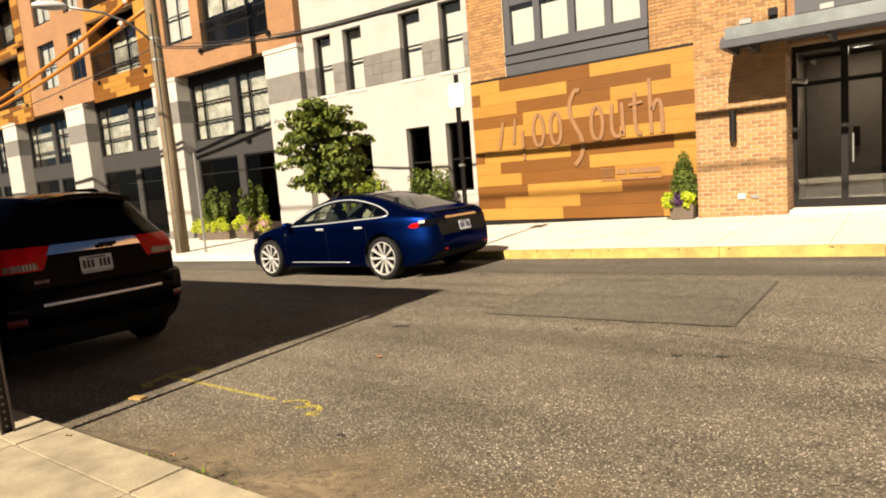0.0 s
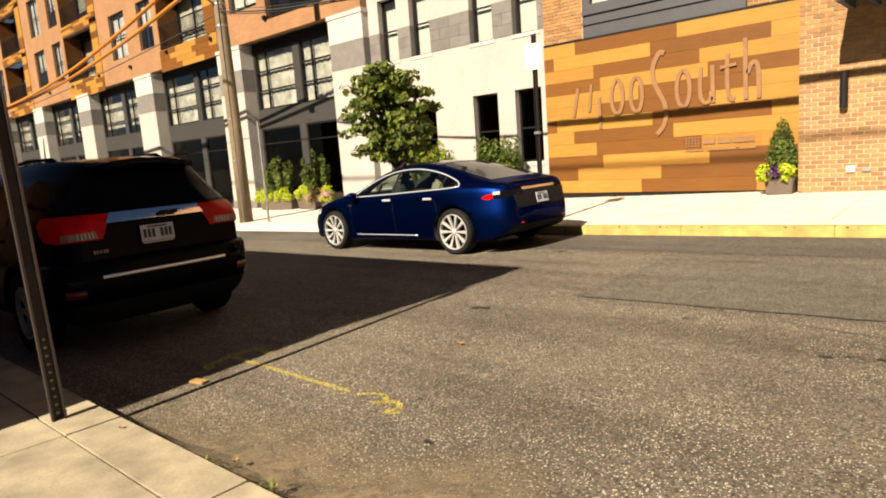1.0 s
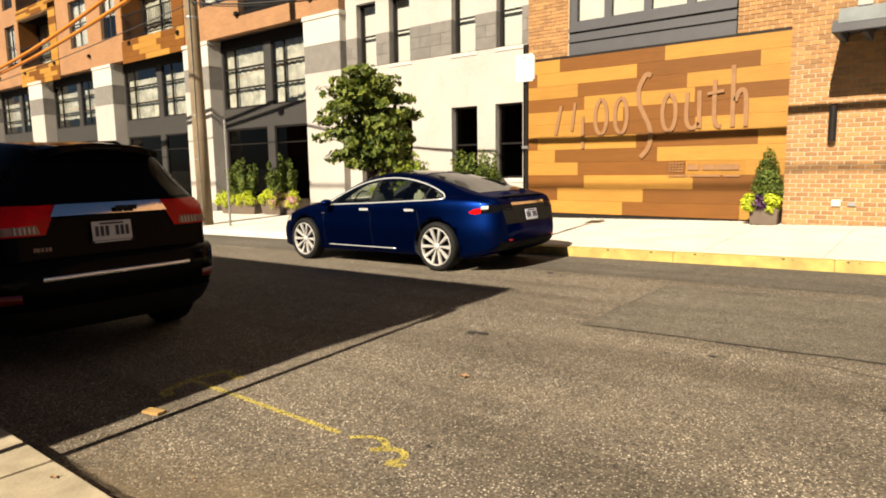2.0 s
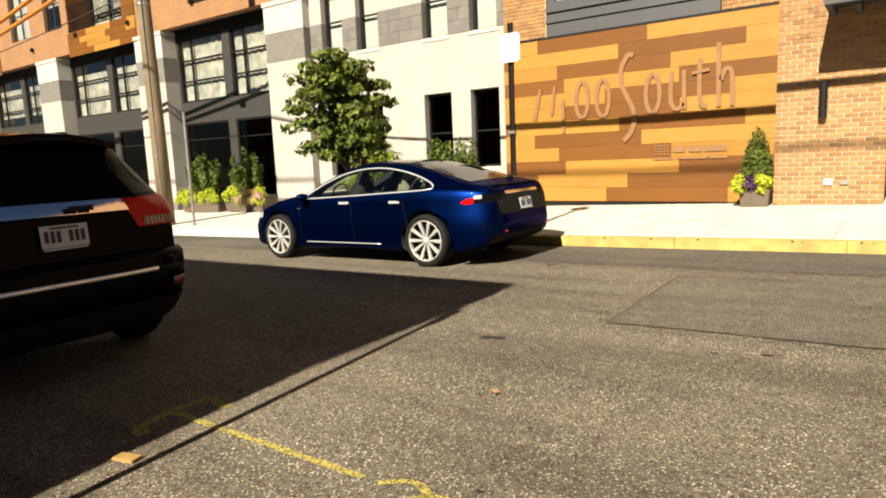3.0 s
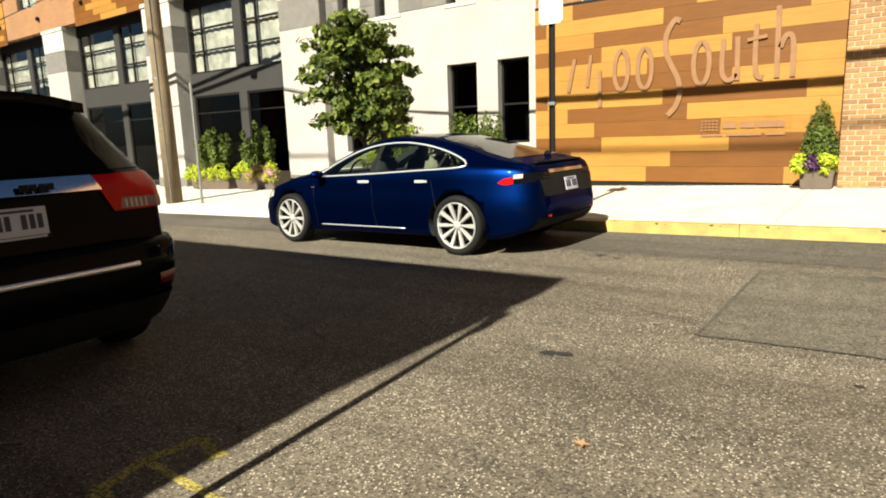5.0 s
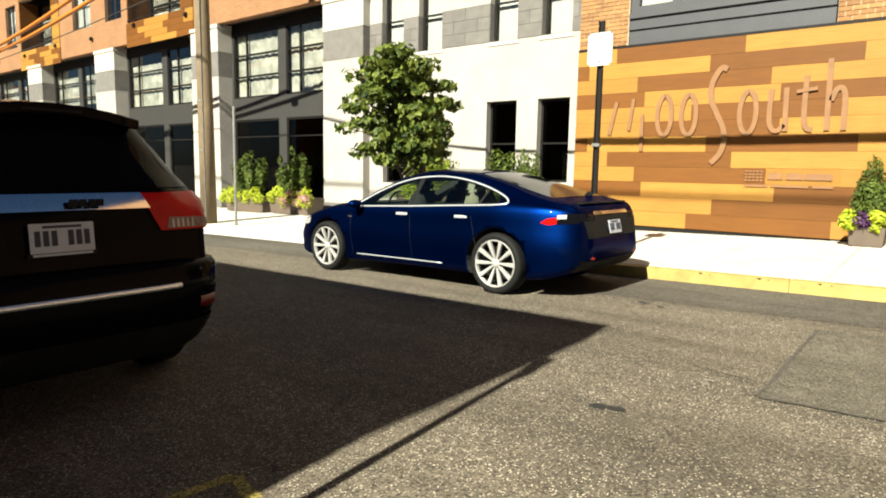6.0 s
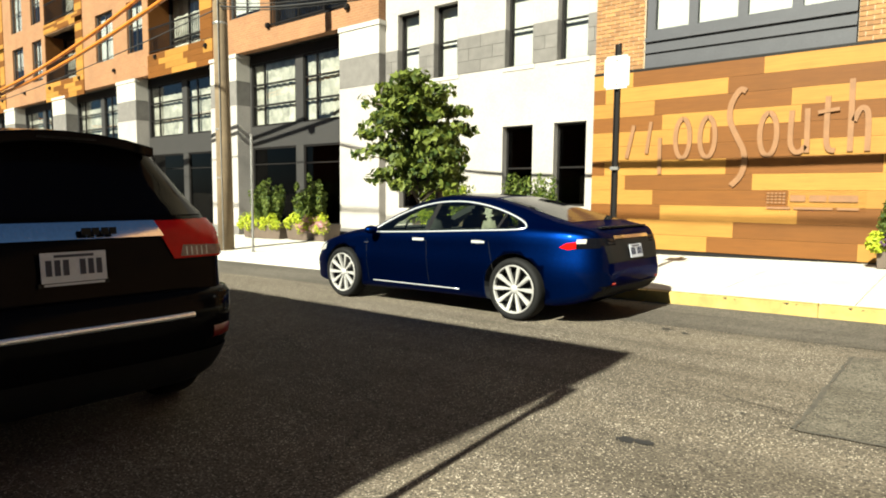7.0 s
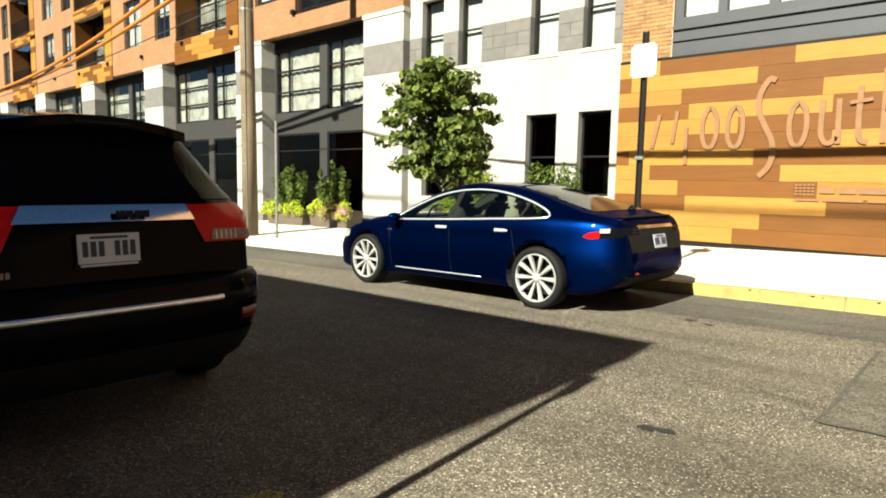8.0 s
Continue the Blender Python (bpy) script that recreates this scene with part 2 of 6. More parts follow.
fade = nt.nodes.new("ShaderNodeAttribute")
fade.attribute_name = "fade"
ragged = ramp(nt, noise_node(nt, nt.nodes["Texture Coordinate"].outputs["Object"], 14, 6, 0.75), [(0.32, (0.3,) * 3), (0.55, (1,) * 3)])
nt.links.new(mix(nt, 1.0, fade.outputs["Color"], ragged, "MULTIPLY"), thin.inputs[0])
nt.links.new(clear.outputs[0], thin.inputs[1])
nt.links.new(nt.nodes["Principled BSDF"].outputs[0], thin.inputs[2])
nt.links.new(thin.outputs[0], nt.nodes["Material Output"].inputs[0])


# ---- building helpers ----
def gz(x):
    """Height of the road, which falls gently along the street."""
    return 0.022 * (min(max(x, -90), 40) + 4.0)


def part(name, bm, material, parent=None, label="", smooth=False):
    me = bpy.data.meshes.new(name)
    if smooth:
        for f in bm.faces:
            f.smooth = True
    bm.to_mesh(me)
    bm.free()
    for m in material if isinstance(material, (list, tuple)) else (material,):
        me.materials.append(m)
    ob = new(name, me)
    ob.parent = parent
    if label:
        tagged(ob, label)
    return ob


def box(bm, x0, x1, y0, y1, z0, z1, bevel=0.0, mat=0, turn=None):
    r = bmesh.ops.create_cube(bm, size=1.0)
    vs = r["verts"]
    m = Matrix.Translation(((x0 + x1) / 2, (y0 + y1) / 2, (z0 + z1) / 2)) @ Matrix.Diagonal((x1 - x0, y1 - y0, z1 - z0, 1))
    bmesh.ops.transform(bm, matrix=(turn @ m) if turn else m, verts=vs)
    fs = list({f for v in vs for f in v.link_faces})
    if bevel:
        es = list({e for v in vs for e in v.link_edges})
        fs = list(set(bmesh.ops.bevel(bm, geom=es, offset=bevel, segments=2, affect="EDGES")["faces"]) | {f for f in fs if f.is_valid})
    for f in fs:
        f.material_index = mat
    return bm


def boxes(*specs, bevel=0.0):
    bm = bmesh.new()
    for s in specs:
        box(bm, *s, bevel=bevel)
    return bm


def rod(bm, a, b, r0, r1=None, seg=12, cap=True):
    a, b = Vector(a), Vector(b)
    d = b - a
    m = Matrix.Translation((a + b) / 2) @ d.to_track_quat("Z", "Y").to_matrix().to_4x4()
    bmesh.ops.create_cone(bm, cap_ends=cap, segments=seg, radius1=r0, radius2=r0 if r1 is None else r1, depth=d.length, matrix=m)
    return bm


def tube(bm, pts, r, seg=8):
    """A bent tube along pts; r is one radius or one for each point."""
    pts = [Vector(p) for p in pts]
    rings = []
    for i, p in enumerate(pts):
        d = (pts[min(i + 1, len(pts) - 1)] - pts[max(i - 1, 0)]).normalized()
        q = d.to_track_quat("Z", "Y")
        ri = r[i] if isinstance(r, (list, tuple)) else r
        rings.append([bm.verts.new(p + q @ Vector((ri * math.cos(k * math.tau / seg), ri * math.sin(k * math.tau / seg), 0))) for k in range(seg)])
    for a, b in zip(rings, rings[1:]):
        for k in range(seg):
            bm.faces.new((a[k], a[(k + 1) % seg], b[(k + 1) % seg], b[k]))
    bm.faces.new(rings[0][::-1])
    bm.faces.new(rings[-1])
    return bm


def thing(name, at, label, category, group="", kind="", rz=0.0):
    ob = new(name)
    ob.matrix_world = pose(*at, 0, 0, rz)
    return tagged(ob, label, category, group, kind)


def wall(name, x0, x1, z0, z1, y, thick, holes, mats, pick=None, bands=()):
    """A wall that faces -y, with openings through it. holes: x0, x1, z0, z1. pick: the material's index at a height."""
    xs = sorted({x0, x1, *(v for h in holes for v in h[:2] if x0 < v < x1)})
    zs = sorted({z0, z1, *(b for b in bands if z0 < b < z1), *(v for h in holes for v in h[2:] if z0 < v < z1)})

    def solid(i, k):
        if not (0 <= i < len(xs) - 1 and 0 <= k < len(zs) - 1):
            return False
        cx, cz = (xs[i] + xs[i + 1]) / 2, (zs[k] + zs[k + 1]) / 2
        return not any(h[0] < cx < h[1] and h[2] < cz < h[3] for h in holes)

    bm = bmesh.new()
    grid = {(i, k, s): bm.verts.new((xs[i], y + s * thick, zs[k])) for i in range(len(xs)) for k in range(len(zs)) for s in (0, 1)}
    for i in range(len(xs) - 1):
        for k in range(len(zs) - 1):
            if not solid(i, k):
                continue
            mi = pick((zs[k] + zs[k + 1]) / 2) if pick else 0
            quads = [((i, k, 0), (i + 1, k, 0), (i + 1, k + 1, 0), (i, k + 1, 0)), ((i, k + 1, 1), (i + 1, k + 1, 1), (i + 1, k, 1), (i, k, 1))]
            if not solid(i - 1, k):
                quads.append(((i, k, 0), (i, k + 1, 0), (i, k + 1, 1), (i, k, 1)))
            if not solid(i + 1, k):
                quads.append(((i + 1, k, 1), (i + 1, k + 1, 1), (i + 1, k + 1, 0), (i + 1, k, 0)))
            if not solid(i, k - 1):
                quads.append(((i, k, 1), (i + 1, k, 1), (i + 1, k, 0), (i, k, 0)))
            if not solid(i, k + 1):
                quads.append(((i, k + 1, 0), (i + 1, k + 1, 0), (i + 1, k + 1, 1), (i, k + 1, 1)))
            for q in quads:
                bm.faces.new([grid[v] for v in q]).material_index = mi
    bmesh.ops.delete(bm, geom=[v for v in bm.verts if not v.link_faces], context="VERTS")
    return tagged(part(name, bm, mats), kind="structure")


WINDOWS = [0]


def window(x0, x1, z0, z1, y, label, uprights=(), rails=(), blind=None, pane=None, frame_w=0.06, sill=None, frame_mat=None, rail_w=0.04, room=1.2):
    """A window in the opening x0..x1, z0..z1 whose frame stands at y: frame, bars, panes, what hangs behind and the dim room."""
    WINDOWS[0] += 1
    w = thing("window_%d" % WINDOWS[0], ((x0 + x1) / 2, y, z0), label, "window", kind="structure")
    inv = w.matrix_world.inverted()
    fm = frame_mat or FRAME

    def put(name, bm, mat, lab=""):
        bm.transform(inv)
        return part(name, bm, mat, w, lab)

    f = frame_w
    put("window_frame", boxes((x0, x0 + f, y, y + 0.09, z0, z1), (x1 - f, x1, y, y + 0.09, z0, z1), (x0 + f, x1 - f, y, y + 0.09, z0, z0 + f), (x0 + f, x1 - f, y, y + 0.09, z1 - f, z1)), fm)
    us = [x0 + f] + [x0 + u * (x1 - x0) for u in uprights] + [x1 - f]
    rs = [z0 + f] + [z0 + r * (z1 - z0) for r in rails] + [z1 - f]
    for u in us[1:-1]:
        put("mullion", boxes((u - rail_w / 2, u + rail_w / 2, y + 0.012, y + 0.08, z0 + f, z1 - f)), fm)
    for r in rs[1:-1]:
        put("glazing_bar", boxes((x0 + f, x1 - f, y + 0.016, y + 0.076, r - rail_w / 2, r + rail_w / 2)), fm)
    for a, b in zip(us, us[1:]):
        for c, d in zip(rs, rs[1:]):
            p = put("pane", boxes((a, b, y + 0.04, y + 0.048, c, d)), pane or PANE)
            p.visible_shadow = False
    if blind:
        mat, low, high = blind
        bm = bmesh.new()
        n = 24
        top, bot = [], []
        for k in range(n + 1):
            xx = x0 + 0.02 + (x1 - x0 - 0.04) * k / n
            wv = 0.02 * math.sin(k * 1.9) if mat is CURTAIN else 0.002 * math.sin(k)
            top.append(bm.verts.new((xx, y + 0.16 + wv, z0 + high * (z1 - z0))))
            bot.append(bm.verts.new((xx, y + 0.16 + wv, z0 + low * (z1 - z0))))
        for k in range(n):
            bm.faces.new((bot[k], bot[k + 1], top[k + 1], top[k]))
        put("curtain" if mat is CURTAIN else "blind", bm, mat)
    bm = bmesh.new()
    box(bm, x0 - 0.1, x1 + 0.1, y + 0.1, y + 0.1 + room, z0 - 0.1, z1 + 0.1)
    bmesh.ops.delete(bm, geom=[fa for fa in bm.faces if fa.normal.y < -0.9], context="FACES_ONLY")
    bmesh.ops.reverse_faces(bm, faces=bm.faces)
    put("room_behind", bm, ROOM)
    if sill:
        put("window_sill", boxes((x0 - 0.06, x1 + 0.06, y - sill, y + 0.02, z0 - 0.1, z0 - 0.003), bevel=0.006), STONE_WHITE)
    return w


# ---- ground, road, pavements ----
KERB_N, KERB_F, FACE = 1.80, 9.90, 14.45


def sheet(name, x0, x1, y0, y1, off, mat, step=2.0, label="", off1=None):
    """A strip of ground that follows the street's fall; off and off1: its height over the road at y0 and y1."""
    bm = bmesh.new()
    n = max(1, int((x1 - x0) / step))
    off1 = off if off1 is None else off1
    rows = [(bm.verts.new((x, y0, gz(x) + off)), bm.verts.new((x, y1, gz(x) + off1))) for x in (x0 + (x1 - x0) * i / n for i in range(n + 1))]
    for a, b in zip(rows, rows[1:]):
        bm.faces.new((a[0], b[0], b[1], a[1]))
    return tagged(part(name, bm, mat), label, kind="structure")


bm = bmesh.new()
cols = [-1200, -400, -160, -90, 40, 120, 400, 1200]
rows = [[bm.verts.new((x, y, gz(x) - 0.02)) for y in (-1200, -300, -60, 0, 12, 60, 300, 1200)] for x in cols]
for a, b in zip(rows, rows[1:]):
    for k in range(7):
        bm.faces.new((a[k], b[k], b[k + 1], a[k + 1]))
tagged(part("ground", bm, ASPHALT_SMOOTH), "grey city ground around the street", "ground", kind="structure")
sheet("road", -120, 60, KERB_N, KERB_F, 0.0, ASPHALT, label="grey asphalt road with pale worn grit")
sheet("road_edge", -120, 60, 8.45, KERB_F - 0.002, 0.004, ASPHALT_SMOOTH, label="smoother dark asphalt along the far kerb")
sheet("road_patch", -3.42, -0.95, 5.86, 8.02, 0.008, ASPHALT_PATCH, step=0.3, label="square grey-green asphalt repair patch")


def slabs(name, xs, y0, y1, off0, off1, mat, thick=0.14, gap=0.006, bevel=0.003):
    """Concrete flags in a row, each an object of its own under one pavement."""
    p = thing(name, (0, 0, 0), "pale concrete pavement flags", "pavement", kind="structure")
    for a, b in zip(xs, xs[1:]):
        bm = bmesh.new()
        box(bm, a + gap / 2, b - gap / 2, y0, y1, -thick, 0, bevel)
        for v in bm.verts:
            t = (v.co.y - y0) / (y1 - y0)
            v.co.z += gz(v.co.x) + off0 + (off1 - off0) * t
        part("flag", bm, mat, p)
    return p


def steps(a, b, d):
    n = round((b - a) / d)
    return [a + (b - a) * i / n for i in range(n + 1)]


# far side: kerb, two rows of flags up to the houses
sheet("pavement_bed_far", -120, 60, KERB_F + 0.14, FACE + 0.6, 0.11, JOINT_SAND, off1=0.2)
far_x = steps(-34.1, 8.5, 1.52)
slabs("pavement_far", far_x, KERB_F + 0.165, 12.15, 0.155, 0.205, CONCRETE)
slabs("pavement_far_inner", far_x, 12.165, FACE + 0.5, 0.205, 0.25, CONCRETE)
sheet("pavement_far_end", -120, -34.1, KERB_F + 0.165, FACE + 0.6, 0.155, CONCRETE, off1=0.25)
sheet("pavement_far_end_right", 8.5, 60, KERB_F + 0.165, FACE + 0.6, 0.155, CONCRETE, off1=0.25)


def kerb_run(name, xs, y0, y1, high, paint):
    k = thing(name, (0, 0, 0), "concrete kerb stones, partly painted yellow", "kerb", kind="structure")
    for a, b in zip(xs, xs[1:]):
        bm = bmesh.new()
        box(bm, a + 0.003, b - 0.003, y0, y1, -0.2, high, 0.009)
        for v in bm.verts:
            v.co.z += gz(v.co.x)
        part("kerb_stone", bm, paint((a + b) / 2), k)
    return k


kerb_run("kerb_far", steps(-40, 12, 2.0), KERB_F, KERB_F + 0.16, 0.15, lambda x: KERB_YELLOW if x > -7.2 else CONCRETE)
scuffs = bmesh.new()
for x, w in ((-5.02, 0.05), (-4.36, 0.07), (-3.72, 0.05), (-2.61, 0.06), (-1.88, 0.04), (-0.62, 0.07), (0.41, 0.05), (1.32, 0.06)):
    for a, b, c in (((x, 0.141), (x + w, 0.146), (x + w * 0.7, 0.118)), ((x + 0.13, 0.132), (x + 0.13 + w * 0.5, 0.138), (x + 0.14, 0.12))):
        scuffs.faces.new([scuffs.verts.new((u, KERB_F - 0.003, v + gz(u))) for u, v in (a, c, b)])
tagged(part("kerb_chips", scuffs, JOINT), "dark chipped spots along the yellow kerb edge", "chips", kind="stuff")
# near side
sheet("pavement_bed_near", -120, 60, -3.2, KERB_N - 0.2, 0.10, JOINT)
near_x = [-17.1, -15.6, -14.1, -12.6, -11.1, -9.6, -8.1, -6.6, -5.35, -4.1, -2.72, -1.35, 0.02, 1.4, 2.8, 4.2, 5.6, 7.0]
slabs("pavement_near", near_x, 0.12, KERB_N - 0.305, 0.14, 0.13, CONCRETE_NEAR)
slabs("pavement_near_inner", near_x, -1.42, 0.105, 0.15, 0.14, CONCRETE_NEAR)
slabs("pavement_near_back", [7.0 - 24.1, -8.0, 0.02, 7.0], -3.2, -1.435, 0.16, 0.15, CONCRETE_NEAR)
kerb_run("kerb_near", [-30, -20, -14, -10, -7.2, -5.6, -4.1, -2.72, -1.35, 0.02, 1.4, 4.2, 7, 12], KERB_N - 0.3, KERB_N, 0.13, lambda x: CONCRETE_NEAR)

# ---- near building behind the camera, whose shade lies on the road ----
bm = boxes((-40, -4.27, -14, -1.2, -2, 5.75), (-40, -4.0, -14, -0.98, 5.75, 6.22))
tagged(part("building_near", bm, BRICK_FAR), "brick corner building with a projecting cornice", "building", kind="structure")
# unseen block, added to close the view behind and to be reflected
bm = boxes((-60, 60, -32, -20, -2, 13.5))
tagged(part("building_back", bm, BRICK_FAR), "unseen plain brick block added behind the yard for reflections", "building", kind="structure")

# ---- left house: orange brick over stone piers and recessed shopfronts ----
BAY_Y = 15.0
piers = [(-17.4, -15.72), (-24.6, -22.87), (-32.5, -30.66), (-40.3, -38.5), (-48.1, -46.3), (-55.9, -54.1), (-63.7, -61.9)]
for i, (a, b) in enumerate(piers):
    p = thing("stone_pier", ((a + b) / 2, FACE, gz((a + b) / 2)), "square pale stone pier with a grey stone band", "pier", "street piers", "structure")
    inv = p.matrix_world.inverted()
    for nm, z0, z1, mat, grow in (("base", -1.6, 0.55 + gz(b), STONE_GREY, 0.02), ("shaft", 0.55 + gz(b), 4.4, STONE, 0), ("band", 4.4, 5.24, STONE_GREY, -0.004), ("head", 5.24, 6.02, STONE_WHITE, 0), ("cap", 6.02, 6.16, STONE_WHITE, 0.03)):
        bm = boxes((a - grow, b + grow, FACE - grow, BAY_Y + 0.1, z0, z1), bevel=0.008)
        bm.transform(inv)
        part(nm, bm, mat, p)
for i in range(len(piers) - 1):
    a, b = piers[i + 1][1], piers[i][0]
    g = gz((a + b) / 2) + 0.22
    n = "wall_bay_%d" % (i + 1)
    mid = (a + b) / 2 + 0.1
    holes = [(a + 0.12, mid - 0.2, g + 0.12, 2.92), (mid + 0.2, b - 0.12, g + 0.12, 2.92), (a + 0.1, mid - 0.2, 3.66, 5.85), (mid + 0.2, b - 0.1, 3.66, 5.85)]
    tagged(wall(n, a, b, -1.6, 6.6, BAY_Y, 0.14, holes, [FRAME_GREY, FRAME], pick=lambda z: 0 if 2.92 < z < 3.66 else 1 if z > 5.8 else 0), "grey metal shopfront wall between piers")
    for h in holes[:2]:
        window(*h, BAY_Y + 0.03, "dark shopfront window in a charcoal frame", rails=(0.8,), pane=PANE_DARK, room=3.0)
    for h in holes[2:]:
        window(*h, BAY_Y + 0.03, "industrial mezzanine window with pale curtains", uprights=(0.28,), rails=(0.33, 0.66), blind=(CURTAIN, 0.0 if i < 2 else 0.2, 1.0 if i == 0 else 0.8), rail_w=0.06)

BR_TOP = 15.6
up_holes, up_windows, balconies = [], [], []
for fl in range(3):
    dz = 3.05 * fl
    up_windows += [(-23.25, -21.4, 7.35 + dz, 9.45 + dz)]
    balconies += [(-20.85, -17.05, 6.72 + dz, 9.3 + dz, False)]
    for k in range(3):
        o = -11.65 * k
        balconies += [(-29.35 + o, -24.45 + o, 6.95 + dz, 9.45 + dz, True)]
        up_windows += [(-31.3 + o, -29.85 + o, 7.25 + dz, 9.4 + dz), (-34.55 + o, -32.7 + o, 7.25 + dz, 9.4 + dz)]
up_holes = [b[:4] for b in balconies] + up_windows
tagged(wall("wall_brick_left", -66, -15.74, 6.16, BR_TOP, FACE + 0.01, 0.3, up_holes, [BRICK_FAR]), "orange brick upper walls of the left house")
tagged(part("soffit", boxes((-66, -15.74, FACE + 0.32, BAY_Y + 0.2, 6.16, 6.3)), FRAME), "dark soffit under the brick", kind="structure")
for k, w in enumerate(up_windows):
    window(*w, FACE + 0.1, "sash window in the orange brick wall", uprights=(0.5,), rails=(0.5,), blind=(BLIND, (0.1, 0.45, 0.0)[k % 3], 1.0), frame_mat=FRAME_GREY)


def cladding(name, x0, x1, z0, z1, y, rows, lab, seed):
    """Wooden panels in two browns, lapped in courses."""
    rr = random.Random(seed)
    c = thing(name, ((x0 + x1) / 2, y, z0), lab, "cladding", kind="structure")
    inv = c.matrix_world.inverted()
    h = (z1 - z0) / rows
    for r in range(rows):
        x, dark = x0, rr.random() < 0.5
        while x < x1 - 0.01:
            e = min(x1, x + rr.uniform(0.9, 2.2))
            bm = boxes((x + 0.003, e - 0.003, y - 0.03, y, z0 + r * h + 0.003, z0 + (r + 1) * h - 0.003))
            bm.transform(inv)
            part("plank", bm, PLANK_DARK if dark else PLANK_LIGHT, c)
            x, dark = e, not dark
    return c


for i, (a, b, z0, z1, clad) in enumerate(balconies):
    back = FACE + (0.9 if clad else 0.18)
    if clad:
        bm = boxes((a, a + 0.05, FACE + 0.02, back, z0, z1), (b - 0.05, b, FACE + 0.02, back, z0, z1), (a + 0.05, b - 0.05, FACE + 0.02, back, z0 - 0.06, z0))
        tagged(part("balcony_side", bm, PLANK_DARK), "brown boarded sides of a recessed balcony", "balcony", kind="structure")
        low = z0 - 1.02 if z0 < 8 else z0 - 0.5
        cladding("balcony_apron", a - 0.05, b + 0.1, max(low, 6.0), z0 - 0.02, FACE + 0.005, 4, "golden and brown boards under a balcony", i)
        cladding("balcony_post", b - 0.75, b + 0.1, z0, z1 + 0.3, FACE + 0.005, 8, "golden and brown boards beside a balcony", i + 50)
    window(a + 0.06, b - 0.06, z0 + 0.01, z1, back, "wide balcony window in a dark frame", uprights=(0.33, 0.67), rails=(0.3,), blind=(CURTAIN, 0, 1.0) if clad else (CURTAIN, 0.5, 1.0), frame_w=0.12, rail_w=0.08)
    rail = thing("balcony_railing", ((a + b) / 2, FACE, z0), "thin black metal balcony railing", "railing", "balcony railings", "structure")
    bm = boxes((a - (a + b) / 2, b - (a + b) / 2, 0.0, 0.04, 1.0, 1.05), (a - (a + b) / 2, b - (a + b) / 2, 0.0, 0.04, 0.08, 0.12))
    part("rail", bm, FRAME, rail)
    bm = bmesh.new()
    for k in range(int((b - a) / 0.14)):
        box(bm, a - (a + b) / 2 + 0.07 + 0.14 * k, a - (a + b) / 2 + 0.09 + 0.14 * k, 0.01, 0.03, 0.12, 1.0)
    part("balusters", bm, FRAME, rail)

# ---- middle house: cream cast stone ----
STONE_X0, STONE_X1, STONE_Y = -15.72, -9.145, 14.72
low_w = [(-15.2, -14.45, 0.94, 2.99), (-13.94, -13.11, 0.94, 2.99), (-11.69, -10.83, 1.09, 2.99), (-10.26, -9.44, 1.09, 2.99)]
high_w = [(-15.25, -14.45, 4.39, 6.24), (-13.92, -13.13, 4.39, 6.24), (-11.65, -10.87, 4.39, 6.24), (-10.22, -9.46, 4.39, 6.24)]
tagged(wall("wall_stone", STONE_X0, STONE_X1, -1.6, 12, STONE_Y, 0.4, low_w + high_w, [STONE, STONE_GREY], pick=lambda z: 1 if 4.39 < z < 5.3 else 0, bands=(4.39, 5.3)), "cream stone wall with a grey stone band")
tagged(part("trim_plinth", boxes((STONE_X0 + 0.003, STONE_X1, STONE_Y - 0.03, STONE_Y, -1.0, 0.42)), STONE_GREY), "grey stone plinth", kind="structure")
band = thing("trim_band", (-12.4, STONE_Y, 4.39), "grey split-faced stone blocks in a band between the windows", "trim", kind="structure")
edges_x = [STONE_X0 + 0.004] + [v for w in high_w for v in w[:2]] + [STONE_X1]
for a, b in zip(edges_x[::2], edges_x[1::2]):
    for r in range(3):
        z0, n = 4.395 + 0.3 * r, max(1, round((b - a) / 0.6))
        cuts = sorted({a, b, *(a + (b - a) * (k + 0.5 * (r % 2)) / n for k in range(n) if a + 0.1 < a + (b - a) * (k + 0.5 * (r % 2)) / n < b - 0.1)})
        for u, v in zip(cuts, cuts[1:]):
            bm = boxes((u + 0.004, v - 0.004, STONE_Y - 0.014, STONE_Y - 0.001, z0 + 0.004, z0 + 0.296))
            bm.transform(band.matrix_world.inverted())
            part("block", bm, STONE_GREY, band)
for w in low_w:
    window(*w, STONE_Y + 0.18, "narrow dark window deep in the stone wall", rails=(0.47,), pane=PANE_DARK, sill=0.2, frame_w=0.05, frame_mat=FRAME)
for w in high_w:
    window(*w, STONE_Y + 0.18, "narrow sash window with a white blind", rails=(0.5,), blind=(BLIND, 0.0, 0.99), sill=0.2, frame_w=0.05, frame_mat=FRAME)

